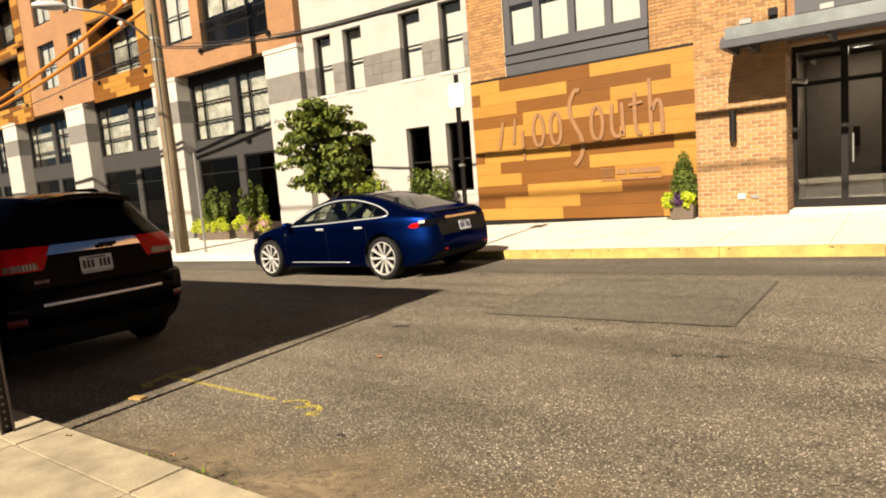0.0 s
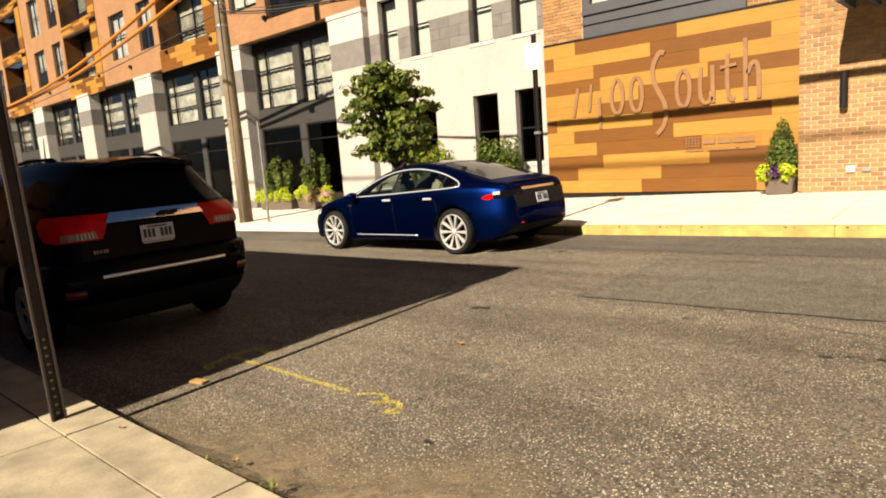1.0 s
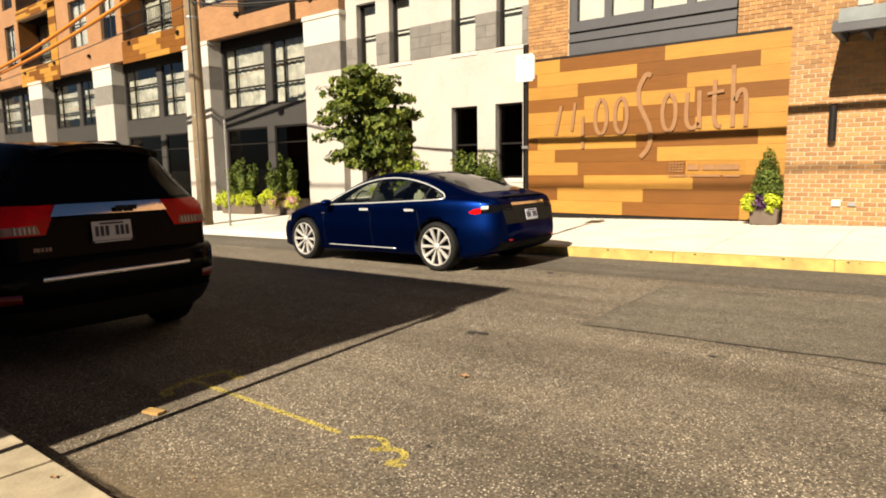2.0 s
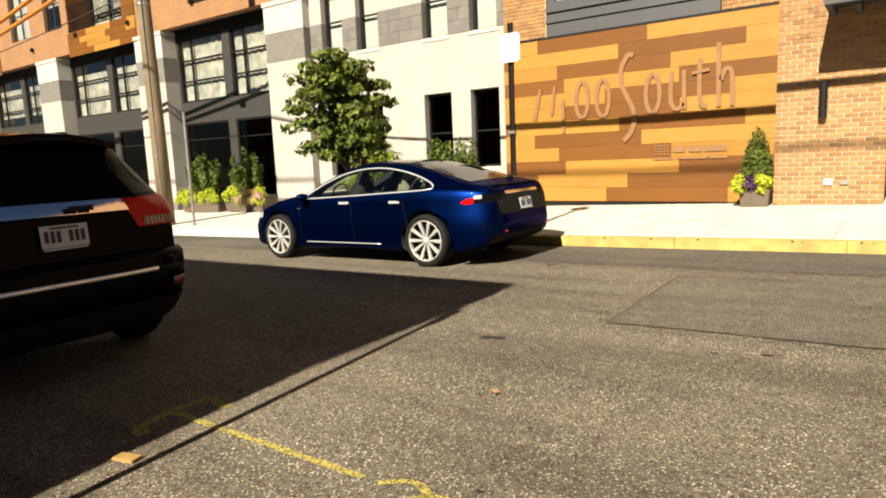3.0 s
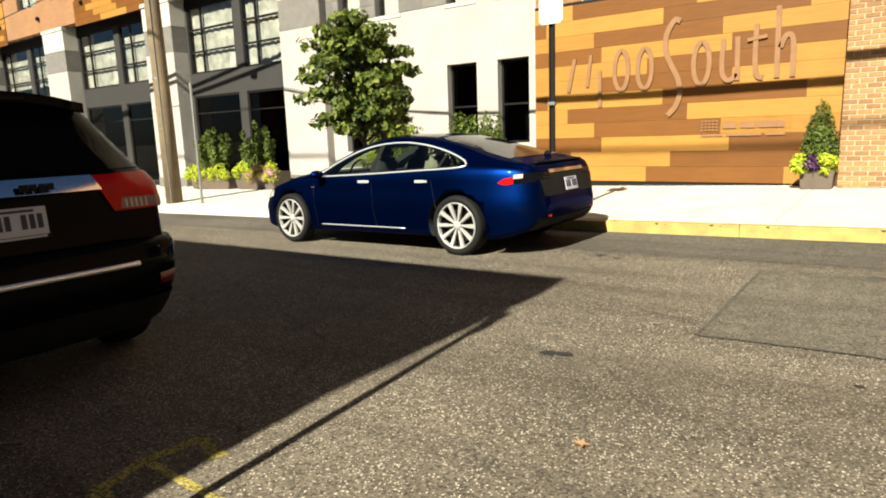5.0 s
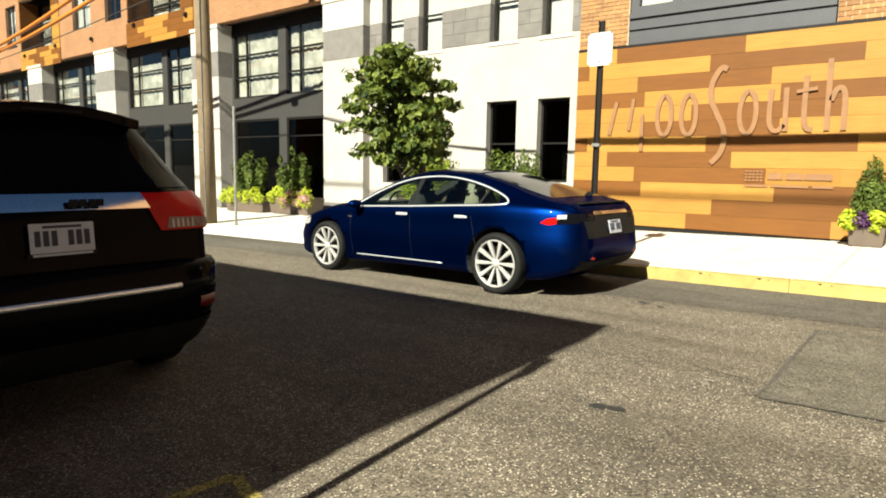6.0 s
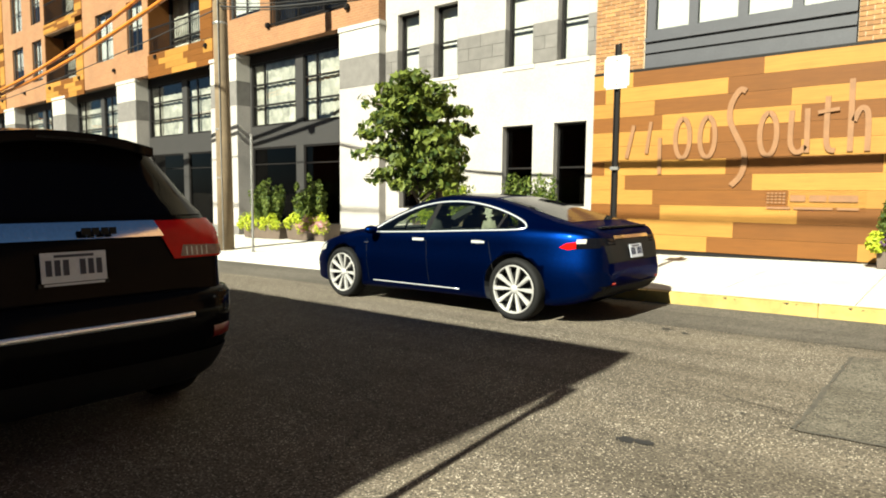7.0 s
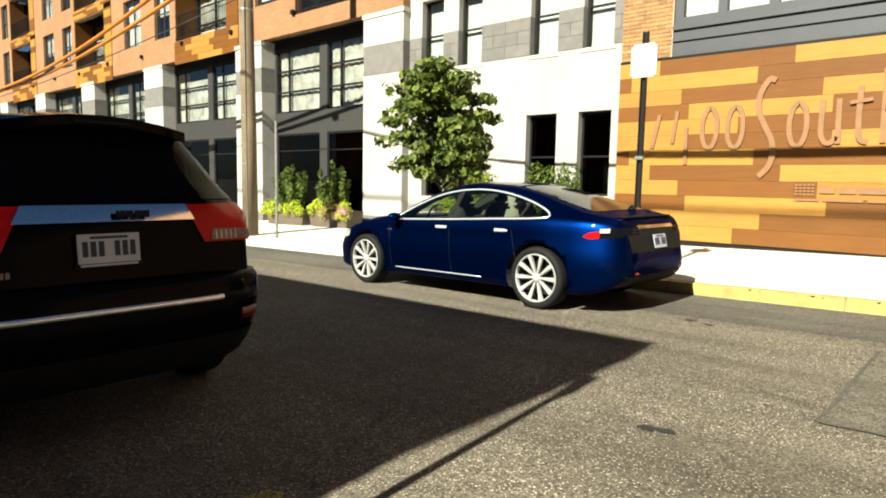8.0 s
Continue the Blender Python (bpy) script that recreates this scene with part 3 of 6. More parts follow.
# ---- right house: brick, wooden sign wall, entrance ----
BRK_Y, BR_X0, BR_X1 = 13.98, -3.355, -1.68
tagged(wall("wall_brick_right", -9.14, BR_X0, -1.6, 12, FACE + 0.04, 0.35, [(-8.06, -4.4, 3.87, 7.4)], [MORTAR]), "buff brick wall above the wooden sign")
tagged(part("spandrel", boxes((-8.04, -4.42, FACE + 0.02, FACE + 0.12, 3.88, 4.42), (-8.04, -4.42, FACE - 0.02, FACE + 0.02, 4.2, 4.26), (-8.04, -4.42, FACE - 0.03, FACE + 0.02, 4.42, 4.5)), PANEL_DARK), "dark slate panel under the window", kind="structure")
window(-8.03, -4.43, 4.5, 7.35, FACE + 0.05, "wide four-part window with white blinds", uprights=(0.25, 0.5, 0.75), rails=(0.42,), blind=(BLIND, 0, 1.0), frame_w=0.16, rail_w=0.17, frame_mat=PANEL_DARK)
PIER_BACK = BRK_Y + 0.008
tagged(part("wall_pier", boxes((BR_X0 + 0.004, BR_X1 - 0.012, PIER_BACK, FACE + 0.75, -1.6, 12)), MORTAR), "mortar bed of the brick entrance pier", kind="structure")
tagged(part("wall_over_door", boxes((BR_X1 - 0.012, 9.0, PIER_BACK + 0.3, FACE + 0.75, 3.52, 12)), BRICK_FAR), "brick over the entrance", kind="structure")
far_w = [(x, x + 1.7, z, z + 1.8) for z in (4.7, 8.1) for x in (5.0, 8.6, 12.2, 15.8, 19.4, 23.0, 26.6)]
tagged(wall("wall_far_right", 3.2, 40, -1.6, 12, BRK_Y, 0.4, far_w, [BRICK_FAR]), "brick wall with windows beyond the entrance")
for w in far_w:
    window(*w, BRK_Y + 0.15, "wide window with a white blind in the brick wall", uprights=(0.5,), blind=(BLIND, 0.0, 0.99), sill=0.1, frame_w=0.05, frame_mat=FRAME)
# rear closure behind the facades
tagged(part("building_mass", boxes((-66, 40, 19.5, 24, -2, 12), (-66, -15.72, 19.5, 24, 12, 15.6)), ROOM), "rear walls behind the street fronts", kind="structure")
tagged(part("roof_far", boxes((-15.7, 40, FACE + 0.4, 24, 12.0, 12.3), (-66, -15.72, FACE + 0.32, 24, 15.6, 15.9)), FRAME), "flat roofs over the houses", kind="structure")

# ---- cars ----
CAR_BLUE = plain("metallic_blue_paint", (0.00084, 0.0077, 0.0546), 0.42, 1.0, vary=0.04, scale=2, relief=0.0, coat=0.1)
CAR_BLACK = plain("black_car_paint", (0.003, 0.003, 0.0035), 0.12, 0.0, vary=0.1, scale=2, relief=0.0)
CAR_BLACK.node_tree.nodes["Principled BSDF"].inputs["Specular IOR Level"].default_value = 0.04
TRIM_BLACK = plain("black_plastic_trim", (0.007, 0.007, 0.007), 0.6, vary=0.2, scale=8)
CHROME_SATIN = plain("satin_chrome", (0.8, 0.82, 0.84), 0.3, 0.7, vary=0.03, scale=3, relief=0.0)
CHROME = plain("chrome", (0.8, 0.8, 0.78), 0.08, 1.0, vary=0.03, scale=3, relief=0.0)
ALLOY = plain("silver_alloy", (0.332, 0.323, 0.305), 0.42, 0.25, vary=0.05, scale=6, relief=0.0)
CAR_GLASS = glass("tinted_car_glass", (0.62, 0.68, 0.6))
ROOF_GLASS = plain("dark_roof_glass", (0.006, 0.006, 0.007), 0.06, 0.0, vary=0.1, scale=2, relief=0.0)
ROOF_GLASS.node_tree.nodes["Principled BSDF"].inputs["Specular IOR Level"].default_value = 0.09
PRIVACY = plain("black_privacy_glass", (0.003, 0.003, 0.004), 0.03, 0.0, vary=0.1, scale=2, relief=0.0)
LAMP_RED = plain("red_lamp_lens", (0.4, 0.003, 0.002), 0.15, 0.0, vary=0.2, scale=9, relief=0.0)
CAR_BLUE.node_tree.nodes["Principled BSDF"].inputs["Specular Tint"].default_value = (0.05, 0.12, 0.45, 1)
TRIM_BLACK.node_tree.nodes["Principled BSDF"].inputs["Specular IOR Level"].default_value = 0.12
PRIVACY.node_tree.nodes["Principled BSDF"].inputs["Specular IOR Level"].default_value = 0.06
LAMP_RED.node_tree.nodes["Principled BSDF"].inputs["Specular IOR Level"].default_value = 0.15
LAMP_DEEP = plain("deep_red_reflector", (0.09, 0.002, 0.0015), 0.3, 0.0, vary=0.2, scale=9, relief=0.0)
LAMP_SMOKE = plain("smoked_lamp_lens", (0.157, 0.0924, 0.0784), 0.2, 0.0, vary=0.4, scale=14, relief=0.0)
LAMP_CLEAR = plain("clear_lamp_lens", (0.396, 0.376, 0.35), 0.15, 0.2, vary=0.15, scale=9, relief=0.0, coat=1.0)
PLATE_WHITE = plain("plate_sheet", (0.392, 0.406, 0.448), 0.5, vary=0.05, scale=9, relief=0.0)
PLATE_INK = plain("plate_ink", (0.00924, 0.0115, 0.0277), 0.6, vary=0.05)
SEAT_PALE = plain("pale_seat_leather", (0.208, 0.19, 0.157), 0.6, vary=0.08, scale=5)
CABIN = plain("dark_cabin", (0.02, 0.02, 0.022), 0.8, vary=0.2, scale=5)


def curve_at(pts, x):
    """Smooth value at x of a curve through (x, value) points in falling or rising x."""
    p = sorted(pts)
    if x <= p[0][0]:
        return p[0][1]
    if x >= p[-1][0]:
        return p[-1][1]
    i = max(k for k in range(len(p) - 1) if p[k][0] <= x)

    def slope(k):
        if k == 0 or k == len(p) - 1:
            a, b = (0, 1) if k == 0 else (-2, -1)
            return (p[b][1] - p[a][1]) / (p[b][0] - p[a][0])
        s0 = (p[k][1] - p[k - 1][1]) / (p[k][0] - p[k - 1][0])
        s1 = (p[k + 1][1] - p[k][1]) / (p[k + 1][0] - p[k][0])
        return 0 if s0 * s1 <= 0 else 2 * s0 * s1 / (s0 + s1)

    h = p[i + 1][0] - p[i][0]
    t = (x - p[i][0]) / h
    return (2 * t**3 - 3 * t**2 + 1) * p[i][1] + (t**3 - 2 * t**2 + t) * h * slope(i) + (-2 * t**3 + 3 * t**2) * p[i + 1][1] + (t**3 - t**2) * h * slope(i + 1)


def spline(pts, sub):
    out = []
    for i in range(len(pts) - 1):
        p0, p1, p2, p3 = pts[max(i - 1, 0)], pts[i], pts[i + 1], pts[min(i + 2, len(pts) - 1)]
        for k in range(sub):
            t = k / sub
            out.append(tuple(0.5 * (2 * b + (c - a) * t + (2 * a - 5 * b + 4 * c - d) * t * t + (3 * b - a - 3 * c + d) * t**3) for a, b, c, d in zip(p0, p1, p2, p3)))
    return out + [pts[-1]]


def car_shell(top, belt, bottom, mid_w, belt_w, roof_w, xs, mid_z=0.58, edge=0.87):
    """A closed car body: cross-sections along x, from sill over waist to roof, mirrored."""
    bm = bmesh.new()
    rings = []
    for x in xs:
        zt, zb = curve_at(top, x), curve_at(bottom, x)
        zl = min(curve_at(belt, x), zt - 0.03)
        w1, w2, w3 = curve_at(mid_w, x), curve_at(belt_w, x), curve_at(roof_w, x)
        zm = min(mid_z, (zb + zl) / 2 + 0.05)
        ze = zl + (zt - zl) * edge
        half = spline([(w1 * 0.8, zb), (w1 * 0.955, zb + 0.03), (w1 * 0.985, zb + 0.14 * (zl - zb) / 0.7), (w1, zm), ((w1 + w2) / 2 + 0.004, (zm + zl) / 2), (w2, zl), ((w2 + w3) / 2 + 0.012, (zl + ze) / 2), (w3, ze), (w3 * 0.72, zt - (zt - ze) * 0.3), (w3 * 0.38, zt - (zt - ze) * 0.06)], 3) + [(0.0, zt)]
        loop = [(0.0, zb)] + half
        ring = [bm.verts.new((x, y, z)) for y, z in loop] + [bm.verts.new((x, -y, z)) for y, z in loop[-2:0:-1]]
        rings.append(ring)
    n = len(rings[0])
    for a, b in zip(rings, rings[1:]):
        for k in range(n):
            bm.faces.new((a[k], a[(k + 1) % n], b[(k + 1) % n], b[k]))
    bm.faces.new(rings[0])
    bm.faces.new(rings[-1][::-1])
    bmesh.ops.recalc_face_normals(bm, faces=bm.faces)
    return bm


def prism(poly, y0, y1):
    """The outline poly of (x, z) drawn out from y0 to y1."""
    bm = bmesh.new()
    a = [bm.verts.new((x, y0, z)) for x, z in poly]
    b = [bm.verts.new((x, y1, z)) for x, z in poly]
    bm.faces.new(a)
    bm.faces.new(b[::-1])
    for k in range(len(poly)):
        bm.faces.new((a[k], b[k], b[(k + 1) % len(poly)], a[(k + 1) % len(poly)]))
    bmesh.ops.recalc_face_normals(bm, faces=bm.faces)
    return bm


def carve(ob, cutters, material):
    """Take the closed meshes away from ob for good; the cut faces get the material."""
    helpers = []
    for bm in cutters:
        c = part("cutter", bm, material, ob.parent)
        mod = ob.modifiers.new("cut", "BOOLEAN")
        mod.object, mod.operation, mod.solver, mod.material_mode = c, "DIFFERENCE", "EXACT", "TRANSFER"
        helpers.append(c)
    deps = bpy.context.evaluated_depsgraph_get()
    deps.update()
    me = bpy.data.meshes.new_from_object(ob.evaluated_get(deps))
    ob.modifiers.clear()
    ob.data = me
    for c in helpers:
        bpy.data.objects.remove(c)


def on_shell(tree, poly, view, side=1, lift=0.004, step=0.05):
    """A patch that lies on the shell: the convex outline poly, seen from the side (x, z), from behind (y, z) or above (x, y)."""
    us, vs = [p[0] for p in poly], [p[1] for p in poly]
    bm = bmesh.new()
    nx, ny = max(2, int((max(us) - min(us)) / step)), max(2, int((max(vs) - min(vs)) / step))
    grid = [[bm.verts.new((min(us) + (max(us) - min(us)) * i / nx, min(vs) + (max(vs) - min(vs)) * j / ny, 0)) for j in range(ny + 1)] for i in range(nx + 1)]
    for i in range(nx):
        for j in range(ny):
            bm.faces.new((grid[i][j], grid[i + 1][j], grid[i + 1][j + 1], grid[i][j + 1]))
    area = sum(a[0] * b[1] - b[0] * a[1] for a, b in zip(poly, poly[1:] + poly[:1]))
    for a, b in zip(poly, poly[1:] + poly[:1]):
        no = Vector((b[1] - a[1], a[0] - b[0], 0)) * (1 if area > 0 else -1)
        bmesh.ops.bisect_plane(bm, geom=bm.verts[:] + bm.edges[:] + bm.faces[:], plane_co=(a[0], a[1], 0), plane_no=no, clear_outer=True)
    start, way = {"side": (lambda u, v: (u, side * 3, v), (0, -side, 0)), "rear": (lambda u, v: (-5, u, v), (1, 0, 0)), "front": (lambda u, v: (5, u, v), (-1, 0, 0)), "top": (lambda u, v: (u, v, 4), (0, 0, -1))}[view]
    lost = []
    for v in bm.verts:
        hit, no, _, _ = tree.ray_cast(Vector(start(v.co.x, v.co.y)), Vector(way))
        if hit is None:
            lost.append(v)
        else:
            v.co = hit + no * lift
    bmesh.ops.delete(bm, geom=lost, context="VERTS")
    bmesh.ops.recalc_face_normals(bm, faces=bm.faces)
    if bm.faces and sum((f.normal.dot(Vector(way)) for f in bm.faces)) > 0:
        bmesh.ops.reverse_faces(bm, faces=bm.faces)
    return bm


def line_on_shell(tree, pts, view, side=1, r=0.008, lift=0.004):
    start, way = {"side": (lambda u, v: (u, side * 3, v), (0, -side, 0)), "rear": (lambda u, v: (-5, u, v), (1, 0, 0))}[view]
    out = []
    for u, v in pts:
        hit, no, _, _ = tree.ray_cast(Vector(start(u, v)), Vector(way))
        if hit is not None:
            out.append(hit + no * lift)
    return tube(bmesh.new(), out, r, 6)


def lathe(profile, seg=40):
    """Turn (radius, y) points round the y axis."""
    bm = bmesh.new()
    rings = [[bm.verts.new((r * math.cos(k * math.tau / seg), y, r * math.sin(k * math.tau / seg))) for k in range(seg)] for r, y in profile]
    for a, b in zip(rings, rings[1:]):
        for k in range(seg):
            bm.faces.new((a[k], a[(k + 1) % seg], b[(k + 1) % seg], b[k]))
    bmesh.ops.recalc_face_normals(bm, faces=bm.faces)
    return bm


def make_wheel(car, x, y, R, rim, width, spokes, twin=True, dark=False):
    """A wheel whose outer face looks along +y (turned round for the other side): tyre, rim with spokes, hub cap."""
    w = new("wheel")
    w.parent = car
    w.matrix_local = pose(x, y, R, 0, 0, 0 if y > 0 else 180)
    h = width / 2
    part("tyre", lathe([(rim - 0.005, -h + 0.02), (R - 0.03, -h), (R - 0.006, -h + 0.03), (R, -h * 0.5), (R, h * 0.5), (R - 0.006, h - 0.03), (R - 0.03, h), (rim + 0.01, h - 0.012), (rim - 0.005, h - 0.02)]), BLACK_RUBBER, w, smooth=True)
    part("barrel", lathe([(rim - 0.028, h - 0.05), (rim - 0.035, -h + 0.03), (0.05, -h + 0.04)]), TRIM_BLACK, w, smooth=True)
    bm = lathe([(rim, h - 0.022), (rim - 0.008, h - 0.008), (rim - 0.018, h - 0.012), (rim - 0.024, h - 0.05)])
    for k in range(spokes):
        a = k * math.tau / spokes
        for o in ((-0.075, 0.075) if twin else (0.0,)):
            sp = bmesh.new()
            box(sp, 0.04, rim - 0.015, h - 0.075, h - 0.035, -0.013, 0.013, 0.005)
            for v in sp.verts:
                t = (v.co.x - 0.04) / (rim - 0.055)
                v.co.z *= 1.25 - 0.45 * t if twin else 0.75 + 1.15 * t
                v.co.z += o * rim * t * 1.05
                v.co.y += 0.03 * t
            sp.transform(Matrix.Rotation(a, 4, "Y"))
            me = bpy.data.meshes.new("tmp")
            sp.to_mesh(me)
            sp.free()
            bm.from_mesh(me)
            bpy.data.meshes.remove(me)
    part("rim", bm, ALLOY, w)
    part("hub_cap", lathe([(0.0, h - 0.02), (0.03, h - 0.022), (0.05, h - 0.035), (0.055, h - 0.075)], 20), ALLOY, w, smooth=True)
    part("brake_disc", lathe([(0.0, h - 0.11), (rim * 0.72, h - 0.11), (rim * 0.72, h - 0.13), (0.0, h - 0.13)], 28), TRIM_BLACK, w)
    return w


def disc(x, z, r, y0, y1, seg=36):
    return prism([(x + r * math.cos(k * math.tau / seg), z + r * math.sin(k * math.tau / seg)) for k in range(seg)], y0, y1)


def number_plate(car, at, w, h, lean):
    p = new("number_plate")
    p.parent = car
    p.matrix_local = pose(*at, 0, lean, 0)
    part("plate_sheet", boxes((-0.006, 0.0, -w / 2, w / 2, -h / 2, h / 2), bevel=0.002), PLATE_WHITE, p)
    for k in range(7):
        if k == 3:
            continue
        u = -w * 0.38 + k * w * 0.127
        part("plate_bar", boxes((-0.009, -0.005, u - 0.013, u + 0.013, -h * 0.27, h * 0.25)), PLATE_INK, p)
    part("plate_bar", boxes((-0.009, -0.005, -w * 0.3, w * 0.3, h * 0.33, h * 0.42)), PLATE_INK, p)
    return p


from mathutils.bvhtree import BVHTree

# blue saloon at the far kerb
car = thing("parked_car", (-8.06, 8.69, gz(-8.06)), "metallic dark blue saloon with silver wheels parked at the yellow kerb", "car")
car.matrix_world = pose(-8.06, 8.69, gz(-8.06)) @ pose(0, 0, 0, 0, -1.26, 0) @ pose(0, 0, 0, 0, 0, 178.6)
top = [(2.44, 0.56), (2.4, 0.66), (2.25, 0.76), (1.85, 0.87), (1.35, 0.965), (1.0, 1.015), (0.55, 1.235), (0.2, 1.375), (-0.25, 1.445), (-0.75, 1.425), (-1.25, 1.325), (-1.75, 1.18), (-2.1, 1.085), (-2.31, 1.04), (-2.38, 0.98), (-2.44, 0.86), (-2.48, 0.6)]
belt = [(2.44, 0.5), (2.25, 0.68), (1.85, 0.8), (1.35, 0.89), (0.9, 0.925), (0.0, 0.945), (-0.8, 0.975), (-1.5, 0.995), (-2.0, 0.98), (-2.28, 0.94), (-2.43, 0.8), (-2.48, 0.55)]
bottom = [(2.44, 0.34), (2.3, 0.2), (1.9, 0.17), (0, 0.19), (-1.9, 0.19), (-2.25, 0.26), (-2.48, 0.42)]
mid_w = [(2.44, 0.5), (2.36, 0.68), (2.15, 0.83), (1.8, 0.935), (1.45, 0.968), (0.8, 0.955), (-0.5, 0.957), (-1.4, 0.982), (-1.9, 0.95), (-2.2, 0.88), (-2.38, 0.77), (-2.48, 0.6)]
belt_w = [(2.44, 0.4), (2.36, 0.6), (2.15, 0.76), (1.8, 0.875), (1.45, 0.915), (0.8, 0.92), (-0.5, 0.928), (-1.4, 0.945), (-1.9, 0.9), (-2.2, 0.82), (-2.38, 0.71), (-2.48, 0.55)]
roof_w = [(2.44, 0.3), (2.0, 0.6), (1.35, 0.76), (0.95, 0.77), (0.55, 0.69), (0.2, 0.625), (-0.25, 0.6), (-0.8, 0.595), (-1.3, 0.6), (-1.75, 0.64), (-2.05, 0.7), (-2.33, 0.66), (-2.48, 0.5)]
xs = [2.44, 2.42, 2.38] + [2.32 - 0.075 * i for i in range(61)] + [-2.24, -2.29, -2.33, -2.365, -2.4, -2.43, -2.455, -2.48]
shell = car_shell(top, belt, bottom, mid_w, belt_w, roof_w, xs)
tree = BVHTree.FromBMesh(shell)
body = part("body", shell, CAR_BLUE, car, smooth=True)
glass_line = [(0.93, 0.935), (0.74, 1.05), (0.5, 1.165), (0.22, 1.265), (-0.12, 1.325), (-0.5, 1.335), (-0.85, 1.295), (-1.15, 1.225), (-1.4, 1.145), (-1.58, 1.065), (-1.52, 1.02), (-0.8, 0.99), (0.0, 0.96)]
inner = [(x * 0.97 - 0.01, (z - 1.1) * 0.9 + 1.1) for x, z in glass_line]
carve(body, [prism(inner, -1.3, 1.3), prism([(1.12, 1.0), (0.32, 1.45), (0.0, 1.28), (0.55, 0.95)], -0.58, 0.58)] + [disc(x, 0.352, 0.405, s * 0.62, s * 1.2) for x in (1.48, -1.48) for s in (1, -1)], CABIN)
for s in (1, -1):
    for name, lo, hi in (("front_window", -0.1, 1.2), ("rear_window", -1.22, -0.16), ("quarter_window", -2.0, -1.25)):
        clip = []
        n = len(glass_line)
        for k in range(n):
            a, b = glass_line[k], glass_line[(k + 1) % n]
            if lo <= a[0] <= hi:
                clip.append(a)
            for lim in sorted((lo, hi), key=lambda v: abs(v - a[0])):
                if (a[0] - lim) * (b[0] - lim) < 0:
                    t = (lim - a[0]) / (b[0] - a[0])
                    clip.append((lim, a[1] + (b[1] - a[1]) * t))
        part(name, on_shell(tree, clip, "side", s, 0.002, 0.06), CAR_GLASS, car, smooth=True)
    part("door_pillar", on_shell(tree, [(-0.1, 0.95), (-0.17, 0.95), (-0.18, 1.335), (-0.1, 1.33)], "side", s, 0.003), TRIM_BLACK, car)
    part("quarter_pillar", on_shell(tree, [(-1.215, 1.0), (-1.25, 1.0), (-1.25, 1.195), (-1.215, 1.205)], "side", s, 0.003), TRIM_BLACK, car)
    ring = spline(glass_line + glass_line[:1], 4)
    part("window_trim", line_on_shell(tree, ring, "side", s, 0.011), CHROME_SATIN, car, "chrome trim round the windows", True)
    part("sill_trim", line_on_shell(tree, [(0.85 - 0.09 * k, 0.29) for k in range(18)], "side", s, 0.007, 0.004), CHROME_SATIN, car, smooth=True)
    for x in (0.0, -0.98):
        bm = bmesh.new()
        hit = tree.ray_cast(Vector((x, s * 3, 0.865)), Vector((0, -s, 0)))[0]
        box(bm, x - 0.1, x + 0.1, hit.y - 0.006, hit.y + 0.006, 0.85, 0.885, 0.005)
        part("door_handle", bm, CHROME_SATIN, car)
    for x0 in (0.98, -0.14, -1.12):
        part("door_gap", line_on_shell(tree, [(x0 - 0.05 * (k / 8) ** 2 - (0.12 if x0 < -1 else 0) * k / 8, 0.93 - 0.64 * k / 8) for k in range(9)], "side", s, 0.003, -0.0018), TRIM_BLACK, car)
    m = bmesh.new()
    bmesh.ops.create_uvsphere(m, u_segments=20, v_segments=12, radius=1.0, matrix=pose(0.78, s * 1.03, 0.975) @ Matrix.Diagonal((0.08, 0.105, 0.055, 1)))
    part("mirror", m, CAR_BLUE, car, smooth=True)
    part("mirror_foot", boxes((0.74, 0.8, min(s * 0.9, s * 1.0), max(s * 0.9, s * 1.0), 0.935, 0.965)), CHROME, car)
    part("tail_lamp", on_shell(tree, [(-2.2, 0.83), (-2.12, 0.815), (-2.03, 0.84), (-2.1, 0.885), (-2.2, 0.9)], "side", s, 0.005, 0.03), LAMP_RED, car, "red tail lamp", True)
    part("lamp_dark", on_shell(tree, [(-2.4, 0.835), (-2.2, 0.825), (-2.2, 0.905), (-2.4, 0.92)], "side", s, 0.004, 0.03), PRIVACY, car)
    part("lamp_chrome", on_shell(tree, [(-2.29, 0.885), (-2.2, 0.88), (-2.2, 0.925), (-2.29, 0.93)], "side", s, 0.008, 0.02), LAMP_CLEAR, car)
    part("tail_lamp_inner", on_shell(tree, [(s * 0.42, 0.86), (s * 0.8, 0.86), (s * 0.8, 0.94), (s * 0.42, 0.93)] if s > 0 else [(s * 0.8, 0.86), (s * 0.42, 0.86), (s * 0.42, 0.93), (s * 0.8, 0.94)], "rear", s, 0.005, 0.04), PRIVACY, car)
    part("reflector", on_shell(tree, [(s * 0.5, 0.44), (s * 0.58, 0.44), (s * 0.58, 0.462), (s * 0.5, 0.462)], "rear", s, 0.004, 0.04), LAMP_RED, car)
    part("head_lamp", on_shell(tree, [(1.95, 0.66), (2.3, 0.6), (2.28, 0.66), (1.95, 0.75)], "side", s, 0.004, 0.04), LAMP_CLEAR, car)
    part("fender_badge", line_on_shell(tree, [(1.02 - 0.03 * k, 0.8) for k in range(4)], "side", s, 0.009, 0.002), CHROME, car)
part("rear_glass", on_shell(tree, [(-0.98, -0.5), (-0.98, 0.5), (-2.02, 0.62), (-2.02, -0.62)], "top", 1, 0.004, 0.08), ROOF_GLASS, car, "sloping rear hatch glass", True)
